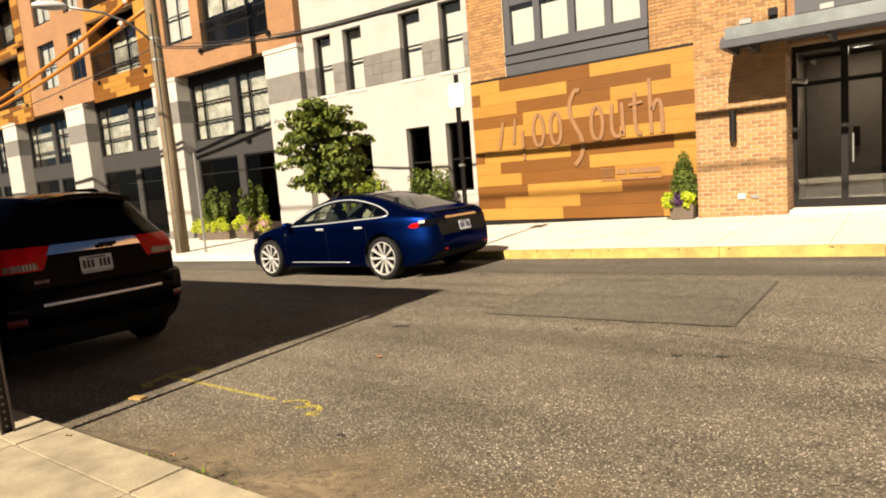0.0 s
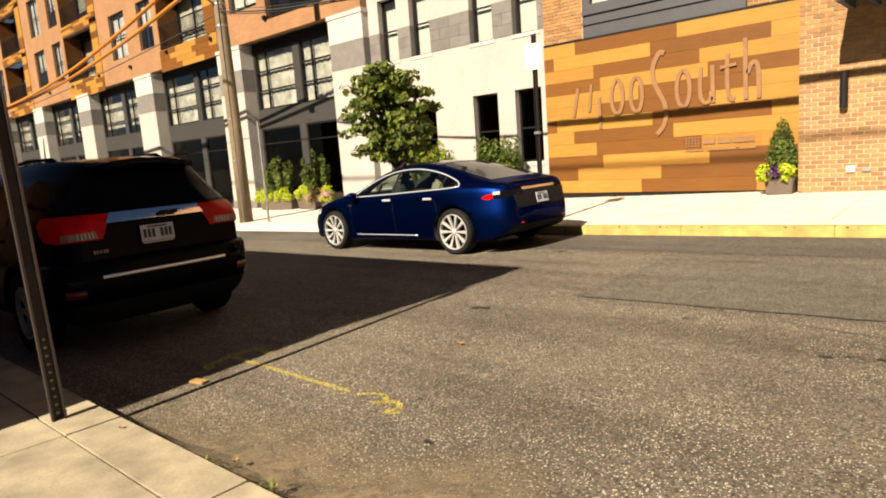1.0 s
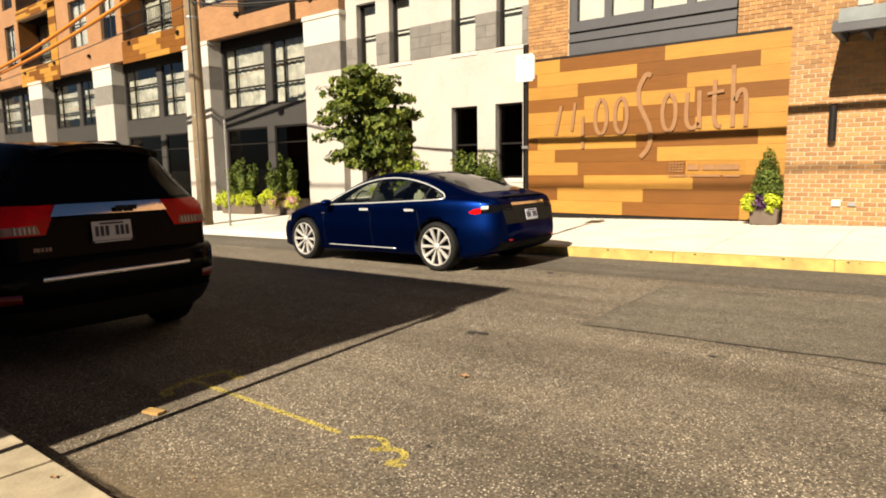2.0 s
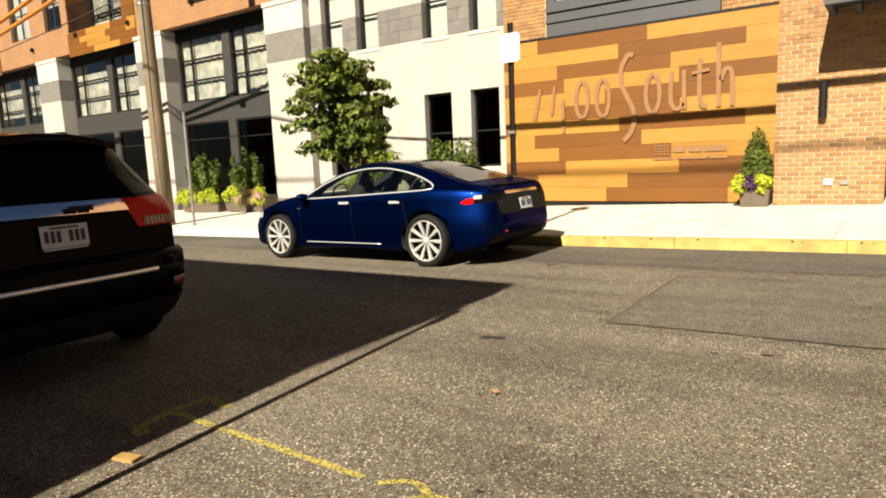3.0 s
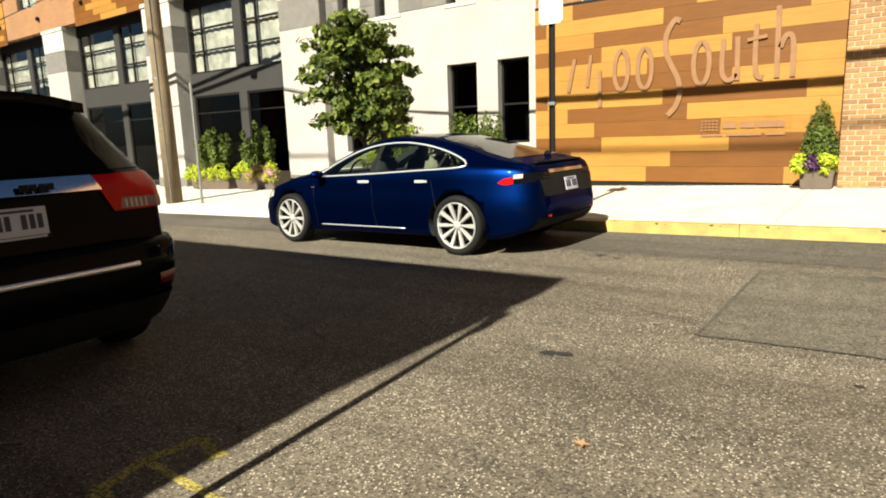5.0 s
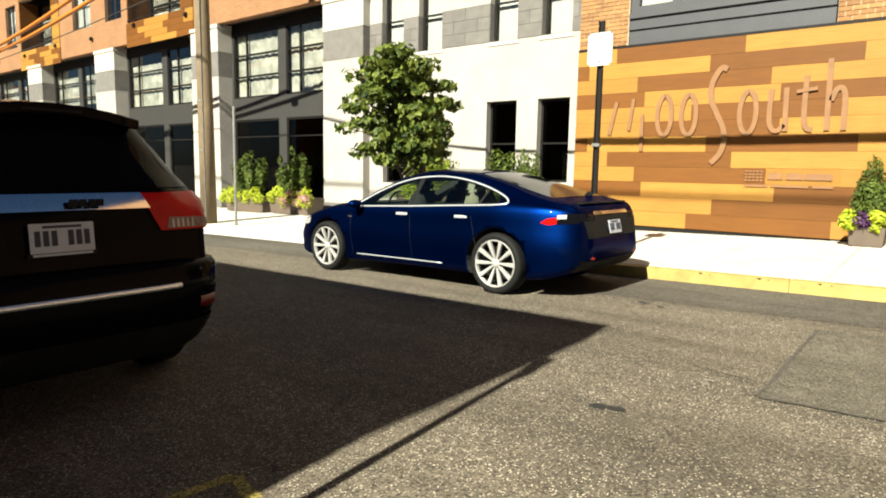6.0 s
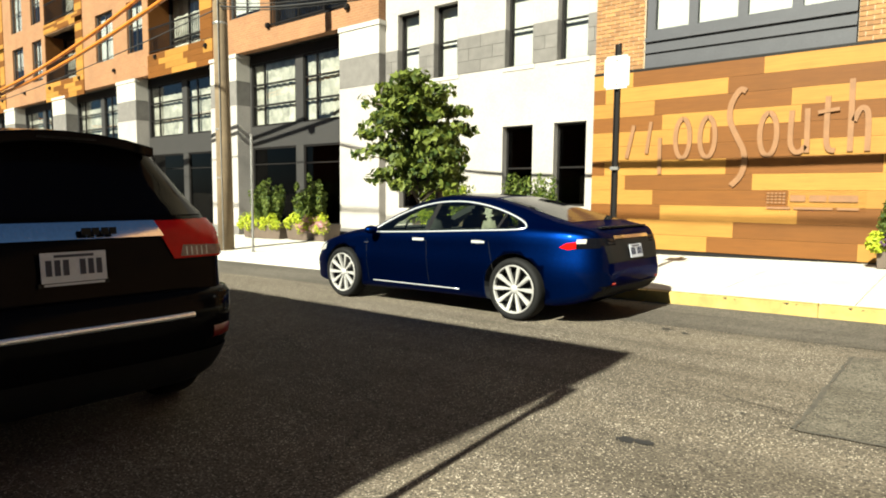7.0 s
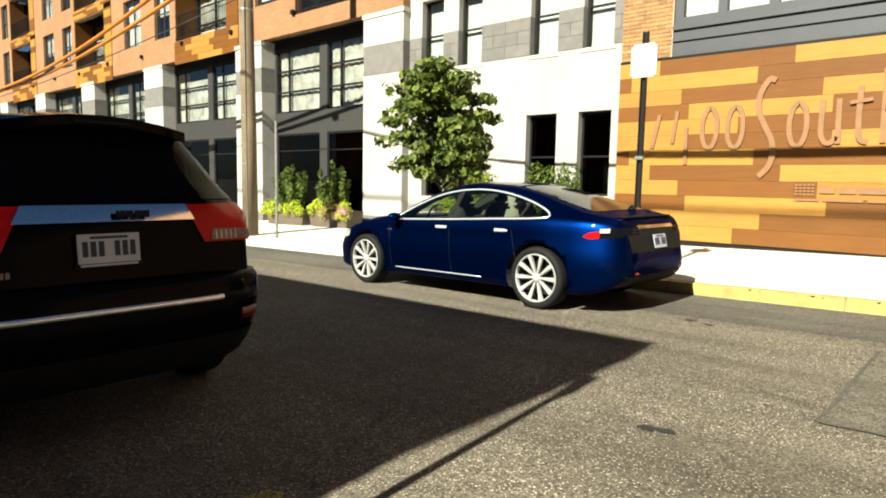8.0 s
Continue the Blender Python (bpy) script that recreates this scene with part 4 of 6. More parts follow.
part("windscreen", on_shell(tree, [(1.0, -0.7), (1.0, 0.7), (0.24, 0.6), (0.24, -0.6)], "top", 1, 0.004, 0.08), CAR_GLASS, car, smooth=True)
part("roof_glass", on_shell(tree, [(0.22, -0.56), (0.22, 0.56), (-0.92, 0.52), (-0.92, -0.52)], "top", 1, 0.004, 0.08), ROOF_GLASS, car, smooth=True)
part("spoiler_lip", boxes((-2.345, -2.28, -0.55, 0.55, 1.035, 1.052), bevel=0.006), TRIM_BLACK, car)
part("boot_bar", on_shell(tree, [(-0.42, 0.915), (0.42, 0.915), (0.42, 0.95), (-0.42, 0.95)], "rear", 1, 0.012, 0.06), CHROME, car, "chrome bar across the boot")
part("rear_skirt", on_shell(tree, [(-0.72, 0.3), (0.72, 0.3), (0.72, 0.43), (-0.72, 0.43)], "rear", 1, 0.006, 0.06), TRIM_BLACK, car)
part("tail_panel", on_shell(tree, [(-0.6, 0.67), (0.6, 0.67), (0.66, 0.93), (-0.66, 0.93)], "rear", 1, 0.004, 0.05), TRIM_BLACK, car, "glossy dark tailgate panel round the plate", True)
number_plate(car, (-2.475, 0.0, 0.775), 0.3, 0.15, 12)
part("grille", on_shell(tree, [(-0.5, 0.3), (0.5, 0.3), (0.5, 0.45), (-0.5, 0.45)], "front", 1, 0.004, 0.06), TRIM_BLACK, car)
for x in (0.22, -0.72):
    for y in (-0.38, 0.38):
        bm = bmesh.new()
        box(bm, x - 0.06, x + 0.06, y - 0.25, y + 0.25, 0.62, 1.15, 0.05)
        box(bm, x - 0.05, x + 0.05, y - 0.14, y + 0.14, 1.13, 1.28, 0.045)
        for v in bm.verts:
            v.co.x -= 0.36 * (v.co.z - 0.8)
        part("seat", bm, SEAT_PALE if x < 0 else CABIN, car, smooth=True)
bm = bmesh.new()
bmesh.ops.create_cone(bm, cap_ends=False, segments=24, radius1=0.16, radius2=0.17, depth=0.025, matrix=pose(0.62, 0.38, 0.98, 0, 70, 0))
part("steering_wheel", bm, TRIM_BLACK, car)
for x in (1.48, -1.48):
    for y in (0.86, -0.86):
        make_wheel(car, x, y, 0.352, 0.276, 0.24, 10, False)

# black sport utility car in the shade at the near kerb
suv = thing("parked_suv", (-8.5, 3.08, gz(-8.5)), "black sport utility car with chrome tailgate strip parked in the shade", "car")
suv.matrix_world = pose(-8.5, 3.08, gz(-8.5)) @ pose(0, 0, 0, 0, -1.26, 0) @ pose(0, 0, 0, 0, 0, 180)
top = [(2.39, 0.78), (2.33, 0.98), (2.1, 1.08), (1.6, 1.14), (1.0, 1.2), (0.5, 1.5), (0.1, 1.69), (-0.4, 1.765), (-1.2, 1.77), (-1.8, 1.735), (-2.08, 1.69), (-2.14, 1.62), (-2.2, 1.46), (-2.27, 1.3), (-2.315, 1.18), (-2.345, 1.0), (-2.365, 0.8), (-2.38, 0.66)]
belt = [(2.39, 0.7), (2.2, 0.98), (1.2, 1.08), (0.0, 1.12), (-1.5, 1.16), (-2.2, 1.18), (-2.31, 1.1), (-2.345, 0.94), (-2.365, 0.75), (-2.38, 0.6)]
bottom = [(2.39, 0.45), (2.2, 0.3), (1.8, 0.27), (-1.8, 0.28), (-2.2, 0.4), (-2.38, 0.5)]
mid_w = [(2.39, 0.7), (2.25, 0.86), (1.9, 0.95), (1.4, 0.97), (0.5, 0.95), (-0.6, 0.95), (-1.45, 0.965), (-1.9, 0.93), (-2.1, 0.89), (-2.2, 0.86), (-2.3, 0.81), (-2.38, 0.74)]
belt_w = [(2.39, 0.62), (2.25, 0.78), (1.9, 0.87), (1.4, 0.91), (0.5, 0.92), (-0.6, 0.925), (-1.45, 0.925), (-1.9, 0.895), (-2.1, 0.86), (-2.2, 0.83), (-2.3, 0.785), (-2.38, 0.72)]
roof_w = [(2.39, 0.5), (1.6, 0.74), (1.0, 0.8), (0.5, 0.72), (0.1, 0.65), (-0.8, 0.61), (-1.5, 0.57), (-1.8, 0.53), (-1.95, 0.5), (-2.05, 0.47), (-2.12, 0.44), (-2.2, 0.44), (-2.3, 0.57), (-2.345, 0.67), (-2.38, 0.66)]
xs = [2.39, 2.36, 2.31] + [2.25 - 0.09 * i for i in range(48)] + [-2.04, -2.08, -2.11, -2.14, -2.17, -2.2, -2.235, -2.27, -2.295, -2.315, -2.33, -2.345, -2.355, -2.365, -2.38]
shell = car_shell(top, belt, bottom, mid_w, belt_w, roof_w, xs, 0.7, 0.93)
tree = BVHTree.FromBMesh(shell)
body = part("body", shell, CAR_BLACK, suv, smooth=True)
carve(body, [disc(x, 0.38, 0.45, s * 0.6, s * 1.2) for x in (1.46, -1.455) for s in (1, -1)], CABIN)
for s in (1, -1):
    for name, poly in (("front_window", [(0.72, 1.15), (0.62, 1.28), (0.15, 1.54), (-0.2, 1.6), (-0.2, 1.16)]), ("rear_window", [(-0.28, 1.17), (-0.28, 1.6), (-1.05, 1.6), (-1.2, 1.19)]), ("quarter_window", [(-1.28, 1.2), (-1.14, 1.59), (-1.75, 1.56), (-2.0, 1.36), (-2.02, 1.23)])):
        part(name, on_shell(tree, poly, "side", s, 0.004, 0.07), PRIVACY, suv, smooth=True)
    def outline(*pts):
        return [(s * u, v) for u, v in (pts if s > 0 else pts[::-1])]

    part("tail_lamp", on_shell(tree, outline((0.5, 1.02), (0.84, 1.02), (0.84, 1.235), (0.4, 1.235)), "rear", s, 0.014, 0.02), LAMP_RED, suv, "red wraparound tail lamp", True)
    part("tail_lamp_side", on_shell(tree, [(-2.31, 1.02), (-2.12, 1.04), (-2.0, 1.19), (-2.02, 1.235), (-2.25, 1.235)], "side", s, 0.012, 0.02), LAMP_RED, suv, smooth=True)
    lens = part("reversing_lamp", on_shell(tree, outline((0.535, 1.03), (0.8, 1.03), (0.8, 1.085), (0.555, 1.095)), "rear", s, 0.02, 0.02), LAMP_SMOKE, suv, "clear ribbed reversing lamp")
    for k in range(5):
        u = 0.57 + 0.03 * k
        part("lens_rib", on_shell(tree, outline((u, 1.034), (u + 0.008, 1.034), (u + 0.008, 1.084), (u, 1.084)), "rear", s, 0.023, 0.02), LAMP_CLEAR, lens)
    part("roof_rail", tube(bmesh.new(), [(0.2, s * 0.53, 1.7), (0.05, s * 0.53, 1.76), (-0.8, s * 0.53, 1.795), (-1.4, s * 0.5, 1.77), (-1.55, s * 0.49, 1.72)], 0.018, 8), TRIM_BLACK, suv, smooth=True)
    part("arch_trim", tube(bmesh.new(), [(-1.455 + 0.46 * math.cos(a), s * 0.965, 0.38 + 0.46 * math.sin(a)) for a in (math.pi * k / 14 for k in range(15))], 0.025, 6), TRIM_BLACK, suv)
    part("arch_trim", tube(bmesh.new(), [(1.46 + 0.46 * math.cos(a), s * 0.955, 0.38 + 0.46 * math.sin(a)) for a in (math.pi * k / 14 for k in range(15))], 0.025, 6), TRIM_BLACK, suv)
    m = bmesh.new()
    bmesh.ops.create_uvsphere(m, u_segments=20, v_segments=12, radius=1.0, matrix=pose(0.72, s * 1.08, 1.22) @ Matrix.Diagonal((0.08, 0.14, 0.1, 1)))
    part("mirror", m, CAR_BLACK, suv, smooth=True)
    for x in (0.0, -1.0):
        part("door_handle", boxes((x - 0.1, x + 0.1, min(s * 0.94, s * 0.975), max(s * 0.94, s * 0.975), 1.03, 1.06), bevel=0.01), CAR_BLACK, suv)
part("rear_glass", on_shell(tree, [(-0.8, 1.265), (0.8, 1.265), (0.75, 1.34), (0.5, 1.6), (-0.5, 1.6), (-0.75, 1.34)], "rear", 1, 0.006, 0.04), PRIVACY, suv, "black sloping tailgate glass", True)
bm = bmesh.new()
box(bm, -2.27, -1.95, -0.47, 0.47, 1.685, 1.74)
bmesh.ops.subdivide_edges(bm, edges=bm.edges, cuts=5, use_grid_fill=True)
for v in bm.verts:
    t = (v.co.x + 1.95) / -0.33
    v.co.z -= 0.035 * t + 0.06 * (v.co.y / 0.47) ** 2
    v.co.y *= 1.0 - 0.06 * t
part("roof_spoiler", bm, CAR_BLACK, suv, smooth=True)
part("brake_lamp", boxes((-2.283, -2.27, -0.14, 0.14, 1.664, 1.674)), TRIM_BLACK, suv)
strip = part("chrome_strip", on_shell(tree, [(-0.45, 1.15), (0.45, 1.15), (0.405, 1.235), (-0.405, 1.235)], "rear", 1, 0.022, 0.03), CHROME, suv, "chrome tailgate strip", True)
for k, (u, w) in enumerate(((0.03, 0.025), (0.075, 0.02), (0.12, 0.02), (0.16, 0.02))):
    part("badge_bar", boxes((-2.378, -2.362, -u - w, -u + w - 0.008, 1.175, 1.212)), TRIM_BLACK, suv)
number_plate(suv, (-2.372, 0.03, 1.02), 0.305, 0.15, 4)
part("plate_frame", boxes((-2.376, -2.366, -0.135, 0.195, 0.924, 0.946)), TRIM_BLACK, suv)
part("plate_bar", boxes((-2.381, -2.377, -0.11, 0.17, 0.93, 0.941)), PLATE_WHITE, suv)
def bumper(profile, t0=-90, t1=90, n=44, out=0.0):
    """A rounded bumper skin; profile: (inset, height) from top to bottom, t0 and t1: its reach round the corners in degrees."""
    bm = bmesh.new()
    rings = []
    for k in range(n + 1):
        t = radians(t0 + (t1 - t0) * k / n)
        sy, cx = math.copysign(abs(math.sin(t)) ** 0.45, math.sin(t)), max(0.0, math.cos(t)) ** 0.45
        rings.append([bm.verts.new((-1.9 - (0.54 - q + out) * cx, (0.93 - q + out) * sy, z)) for q, z in profile])
    for a, b in zip(rings, rings[1:]):
        for j in range(len(profile) - 1):
            bm.faces.new((a[j], b[j], b[j + 1], a[j + 1]))
    bmesh.ops.recalc_face_normals(bm, faces=bm.faces)
    return bm


part("rear_bumper", bumper([(0.3, 0.85), (0.07, 0.85), (0.02, 0.835), (0.0, 0.8), (0.0, 0.66), (0.012, 0.56), (0.03, 0.5), (0.045, 0.47)]), CAR_BLACK, suv, smooth=True)
part("bumper_skirt", bumper([(0.03, 0.475), (0.06, 0.4), (0.1, 0.33), (0.16, 0.28), (0.3, 0.26), (0.52, 0.26)]), TRIM_BLACK, suv, smooth=True)
part("bumper_chrome", bumper([(0.012, 0.722), (-0.006, 0.712), (-0.008, 0.7), (-0.006, 0.688), (0.012, 0.68)], -19.5, 19.5, 40), CHROME_SATIN, suv, "thin chrome line along the bumper", True)
for t in (44, -44):
    part("bumper_reflector", bumper([(0.018, 0.615), (0.006, 0.605), (0.012, 0.55), (0.03, 0.535)], t - 11, t + 11, 10, 0.006), LAMP_DEEP, suv, smooth=True)
for k, w in enumerate((0.018, 0.014, 0.018, 0.02, 0.016)):
    part("badge", boxes((-2.36, -2.345, 0.47 + 0.026 * k, 0.47 + 0.026 * k + w, 0.9, 0.93)), LAMP_SMOKE, suv)
for x in (1.46, -1.455):
    for y in (0.84, -0.84):
        make_wheel(suv, x, y, 0.38, 0.25, 0.25, 5)
part("antenna", rod(bmesh.new(), (-0.95, 0.42, 1.74), (-1.0, 0.42, 2.0), 0.008, 0.004, 8), TRIM_BLACK, suv)
# added dark box that stops light and view passing under the car
part("under_tray", boxes((-2.12, 2.1, -0.7, 0.7, 0.24, 0.4), bevel=0.02), TRIM_BLACK, suv)

# ---- entrance, canopy and fittings of the right house ----
DOOR_Y = 14.72
g = gz(-0.8) + 0.26
ent = thing("door_1", (-0.2, DOOR_Y, g), "glazed entrance with dark metal frame and transoms", "door", kind="structure")
inv = ent.matrix_world.inverted()


def fit_in(name, bm, mat, parent=ent, m=inv, label=""):
    bm.transform(m)
    return part(name, bm, mat, parent, label)


for x0, x1 in ((-1.68, -1.6), (-0.86, -0.74), (0.66, 0.76), (1.6, 1.7), (2.3, 2.42), (3.1, 3.2)):
    fit_in("door_post", boxes((x0, x1, DOOR_Y, DOOR_Y + 0.12, g - 0.3, 3.52), bevel=0.006), FRAME)
for x0, x1 in ((-1.6, -0.86), (-0.74, 0.66), (0.76, 1.6), (1.7, 2.3), (2.42, 3.1)):
    fit_in("door_rail", boxes((x0, x1, DOOR_Y + 0.01, DOOR_Y + 0.11, 3.4, 3.52)), FRAME)
    fit_in("door_rail", boxes((x0, x1, DOOR_Y + 0.01, DOOR_Y + 0.11, 2.74, 2.82)), FRAME)
    fit_in("kick_rail", boxes((x0, x1, DOOR_Y + 0.01, DOOR_Y + 0.11, g - 0.3, g + 0.19)), FRAME)
    for z0, z1 in ((g + 0.19, 2.74), (2.82, 3.4)):
        p = fit_in("pane", boxes((x0, x1, DOOR_Y + 0.05, DOOR_Y + 0.058, z0, z1)), PANE_DOOR)
        p.visible_shadow = False
fit_in("door_handle", rod(bmesh.new(), (-0.66, DOOR_Y - 0.06, 1.2), (-0.66, DOOR_Y - 0.06, 1.75), 0.016), STEEL)
bm = boxes((-1.75, 3.3, DOOR_Y + 0.12, DOOR_Y + 3.6, g - 0.4, 3.6))
bmesh.ops.delete(bm, geom=[f for f in bm.faces if f.calc_center_median().y < DOOR_Y + 0.13], context="FACES_ONLY")
bmesh.ops.reverse_faces(bm, faces=bm.faces)
tagged(part("lobby", bm, LOBBY), "dim plastered lobby behind the entrance", kind="structure")
tagged(part("lobby_screen", boxes((-1.72, -0.3, DOOR_Y + 2.4, DOOR_Y + 2.5, g, 3.5)), LOBBY), "pale plastered screen inside the lobby", kind="structure")
# plain dark sheet behind the right-hand part of the entrance
tagged(part("lobby_wall", boxes((-0.28, 1.1, DOOR_Y + 2.6, DOOR_Y + 2.7, g, 2.4)), CABIN), "dark upright sheet inside the lobby", kind="structure")
tagged(part("lobby_floor", boxes((-1.74, 3.2, DOOR_Y + 0.21, DOOR_Y + 3.55, g - 0.2, g + 0.015)), PANEL_DARK), "dark lobby floor", kind="structure")
cl_ = thing("ceiling_lamp", (-0.6, DOOR_Y + 1.3, 3.56), "round white ceiling lamp in the lobby, lit", "lamp")
part("housing", rod(bmesh.new(), (0, 0, -0.05), (0, 0, 0.02), 0.2, seg=24), SIGN_WHITE, cl_)
lamp_light = new("lobby_light", bpy.data.lights.new("lobby_light", "AREA"))
lamp_light.data.shape, lamp_light.data.size, lamp_light.data.energy, lamp_light.data.color = "DISK", 0.36, 13, (1.0, 0.9, 0.76)
lamp_light.matrix_world = pose(-0.6, DOOR_Y + 1.3, 3.5)
lw = thing("lobby_mailbox", (-0.75, DOOR_Y + 2.34, 1.5), "small dark box on the lobby wall", "box")
part("case", boxes((-0.06, 0.06, -0.05, 0.05, 0, 0.42), bevel=0.01), FRAME, lw)
tagged(part("entrance_step", boxes((-1.67, 3.2, BRK_Y + 0.1, DOOR_Y + 0.2, g - 0.5, g + 0.02), bevel=0.01), CONCRETE), "concrete threshold", kind="structure")

can = thing("entrance_canopy", (0.3, 12.85, 3.44), "flat galvanised steel canopy over the entrance", "canopy", kind="structure")
part("fascia", boxes((-2.88, 3.4, -0.06, 0.02, 0.0, 0.13), bevel=0.008), PANEL_DARK, can, "dark lower edge of the canopy")
part("channel", boxes((-2.8, 3.4, -0.02, 0.06, 0.132, 0.36), bevel=0.01), CANOPY, can)
part("end_beam", boxes((-2.88, -2.78, 0.022, 1.3, 0.0, 0.2), bevel=0.008), PANEL_DARK, can)
part("deck", boxes((-2.78, 3.4, 0.062, 1.55, 0.14, 0.2)), PANEL_DARK, can)
for x in (-2.45, -1.2, 0.2, 1.7):
    part("bracket", boxes((x - 0.04, x + 0.04, 0.1, 1.3, -0.02, 0.138), bevel=0.006), PANEL_DARK, can)
    part("gusset", boxes((x - 0.1, x + 0.1, -0.03, 0.05, 0.362, 0.46), bevel=0.01), STEEL, can)
for x in (-1.9, -0.9, 0.3):
    part("downlight", rod(bmesh.new(), (x, 0.8, 0.11), (x, 0.8, 0.139), 0.06), STEEL, can)
tagged(part("hanger_plate", boxes((-1.95, -1.8, BRK_Y - 0.12, BRK_Y, 4.05, 4.2), bevel=0.01), FRAME), "small dark wall fitting", kind="structure")
tagged(part("upper_dark_panel", boxes((-1.55, 3.2, BRK_Y + 0.2, BRK_Y + 0.34, 4.05, 7.0)), PANEL_DARK), "dark slate panel above the canopy", kind="structure")

lamp = thing("wall_lamp", (-2.62, BRK_Y, 1.78), "dark bronze wall lamp, a slim half-round tube", "lamp")
bm = rod(bmesh.new(), (0, -0.09, 0.0), (0, -0.09, 0.6), 0.065, seg=20)
part("tube", bm, FRAME, lamp)
part("back_plate", boxes((-0.05, 0.05, -0.04, 0.0, 0.1, 0.5), bevel=0.006), FRAME, lamp)
for x, w, h, mat in ((-2.5, 0.14, 0.12, CONCRETE), (-2.26, 0.13, 0.07, STEEL)):
    o = thing("wall_outlet", (x, BRK_Y, gz(x) + 0.58), "small metal outlet cover low on the brick pier", "outlet")
    part("cover", boxes((-w / 2, w / 2, -0.035, 0.0, 0, h), bevel=0.008), mat, o)
cam_b = thing("security_camera", (-1.64, DOOR_Y - 0.02, 2.82), "small white security camera beside the door", "camera")
part("housing", rod(bmesh.new(), (0.0, -0.1, 0.05), (0.24, -0.22, -0.02), 0.045, seg=14), SIGN_WHITE, cam_b)
part("bracket", boxes((-0.04, 0.0, -0.12, 0.02, 0.0, 0.06)), SIGN_WHITE, cam_b)

# ---- wooden sign wall ----
P_X0, P_X1, P_Z, P_H, P_Y = -9.13, BR_X0 + 0.0, 0.27, 0.299, FACE - 0.0
tagged(part("trim_sign_base", boxes((P_X0, P_X1, P_Y + 0.01, P_Y + 0.04, -0.4, P_Z - 0.004)), FRAME), "dark base strip under the wooden wall", kind="structure")
tagged(part("trim_sign_top", boxes((P_X0, P_X1, P_Y - 0.02, P_Y + 0.038, P_Z + 12 * P_H + 0.002, P_Z + 12 * P_H + 0.05)), FRAME), "thin dark top edge of the wooden wall", kind="structure")
sign_wall = thing("wooden_wall", ((P_X0 + P_X1) / 2, P_Y, P_Z), "wall of golden and russet wooden boards in courses", "cladding", kind="structure")
inv = sign_wall.matrix_world.inverted()
# where each course changes colour; the flag says whether it starts dark
courses = [(0, (-8.26, -5.8)), (1, (-8.86, -6.4, -3.95)), (0, (-7.79, -5.33)), (1, (-7.63, -5.16)), (0, (-6.69, -4.2)), (0, (-7.62, -5.14)), (1, (-8.84, -6.38, -3.93)), (0, (-8.37, -5.91)), (0, (-7.77, -5.3)), (1, (-7.61, -5.14)), (1, (-8.3, -6.2)), (0, (-6.67, -4.21))]
for r, (dark, cuts) in enumerate(courses):
    z1 = P_Z + (12 - r) * P_H
    ends = [P_X0, *cuts, P_X1]
    for a, b in zip(ends, ends[1:]):
        for u, v in ((a, b),) if b - a < 2.6 else ((a, a + 2.46), (a + 2.46, b)):
            bm = boxes((u + 0.0015, v - 0.0015, P_Y - 0.018, P_Y + 0.03, z1 - P_H + 0.002, z1 - 0.002))
            bm.transform(inv)
            part("board", bm, PLANK_DARK if dark else PLANK_LIGHT, sign_wall)
        dark = not dark

# raised sign: plain strokes, rings and one long wave
sg = thing("raised_sign", (-6.2, P_Y - 0.02, 2.5), "raised bronze lettering South with strokes and rings on the wooden wall", "sign")


def stroke(pts, w=0.085, d=0.024, name="stroke"):
    """A flat ribbon of metal along points of the wall."""
    bm = bmesh.new()
    p = [Vector((x + 6.2, z - 2.5)) for x, z in pts]
    rows = []
    for i, q in enumerate(p):
        t = (p[min(i + 1, len(p) - 1)] - p[max(i - 1, 0)]).normalized()
        n = Vector((-t.y, t.x)) * w / 2
        rows.append([bm.verts.new((c.x, y, c.y)) for c, y in ((q + n, -0.008 - d), (q - n, -0.008 - d), (q - n, -0.008), (q + n, -0.008))])
    for a, b in zip(rows, rows[1:]):
        for k in range(4):
            bm.faces.new((a[k], a[(k + 1) % 4], b[(k + 1) % 4], b[k]))
    bm.faces.new(rows[0])
    bm.faces.new(rows[-1][::-1])
    bmesh.ops.recalc_face_normals(bm, faces=bm.faces)
    return part(name, bm, BRONZE, sg)


def oval(cx, cz, rx, rz):
    return [(cx + rx * math.sin(k * math.tau / 28), cz + rz * math.cos(k * math.tau / 28)) for k in range(29)]


for cx in (-7.2, -6.73, -5.67):
    stroke(oval(cx, 2.47, 0.14, 0.38), name="ring")
stroke(spline([(-6.07, 3.27), (-6.18, 3.3), (-6.32, 3.05), (-6.33, 2.75), (-6.2, 2.45), (-6.08, 2.2), (-6.05, 1.95), (-6.12, 1.72), (-6.27, 1.55)], 5), 0.1, name="wave")
stroke([(-8.2, 2.78), (-8.34, 2.12)], 0.08)
stroke([(-7.84, 2.83), (-7.92, 2.2)], 0.07)
stroke([(-7.65, 2.5), (-7.64, 1.78)], 0.075)
# the readable word: u, t and h
stroke(spline([(-5.3, 2.86), (-5.31, 2.35), (-5.25, 2.16), (-5.15, 2.14), (-5.07, 2.24)], 5), name="letter_u")
stroke([(-5.06, 2.88), (-5.045, 2.12)], name="letter_u_stem")
stroke(spline([(-4.76, 3.06), (-4.76, 2.4), (-4.72, 2.18), (-4.62, 2.14)], 5), name="letter_t")
stroke([(-4.9, 2.8), (-4.58, 2.84)], 0.06, 0.036, name="letter_t_bar")
stroke([(-4.42, 3.32), (-4.405, 2.12)], name="letter_h")
stroke(spline([(-4.37, 2.62), (-4.3, 2.8), (-4.22, 2.82), (-4.17, 2.66), (-4.16, 2.12)], 5), name="letter_h_arch")
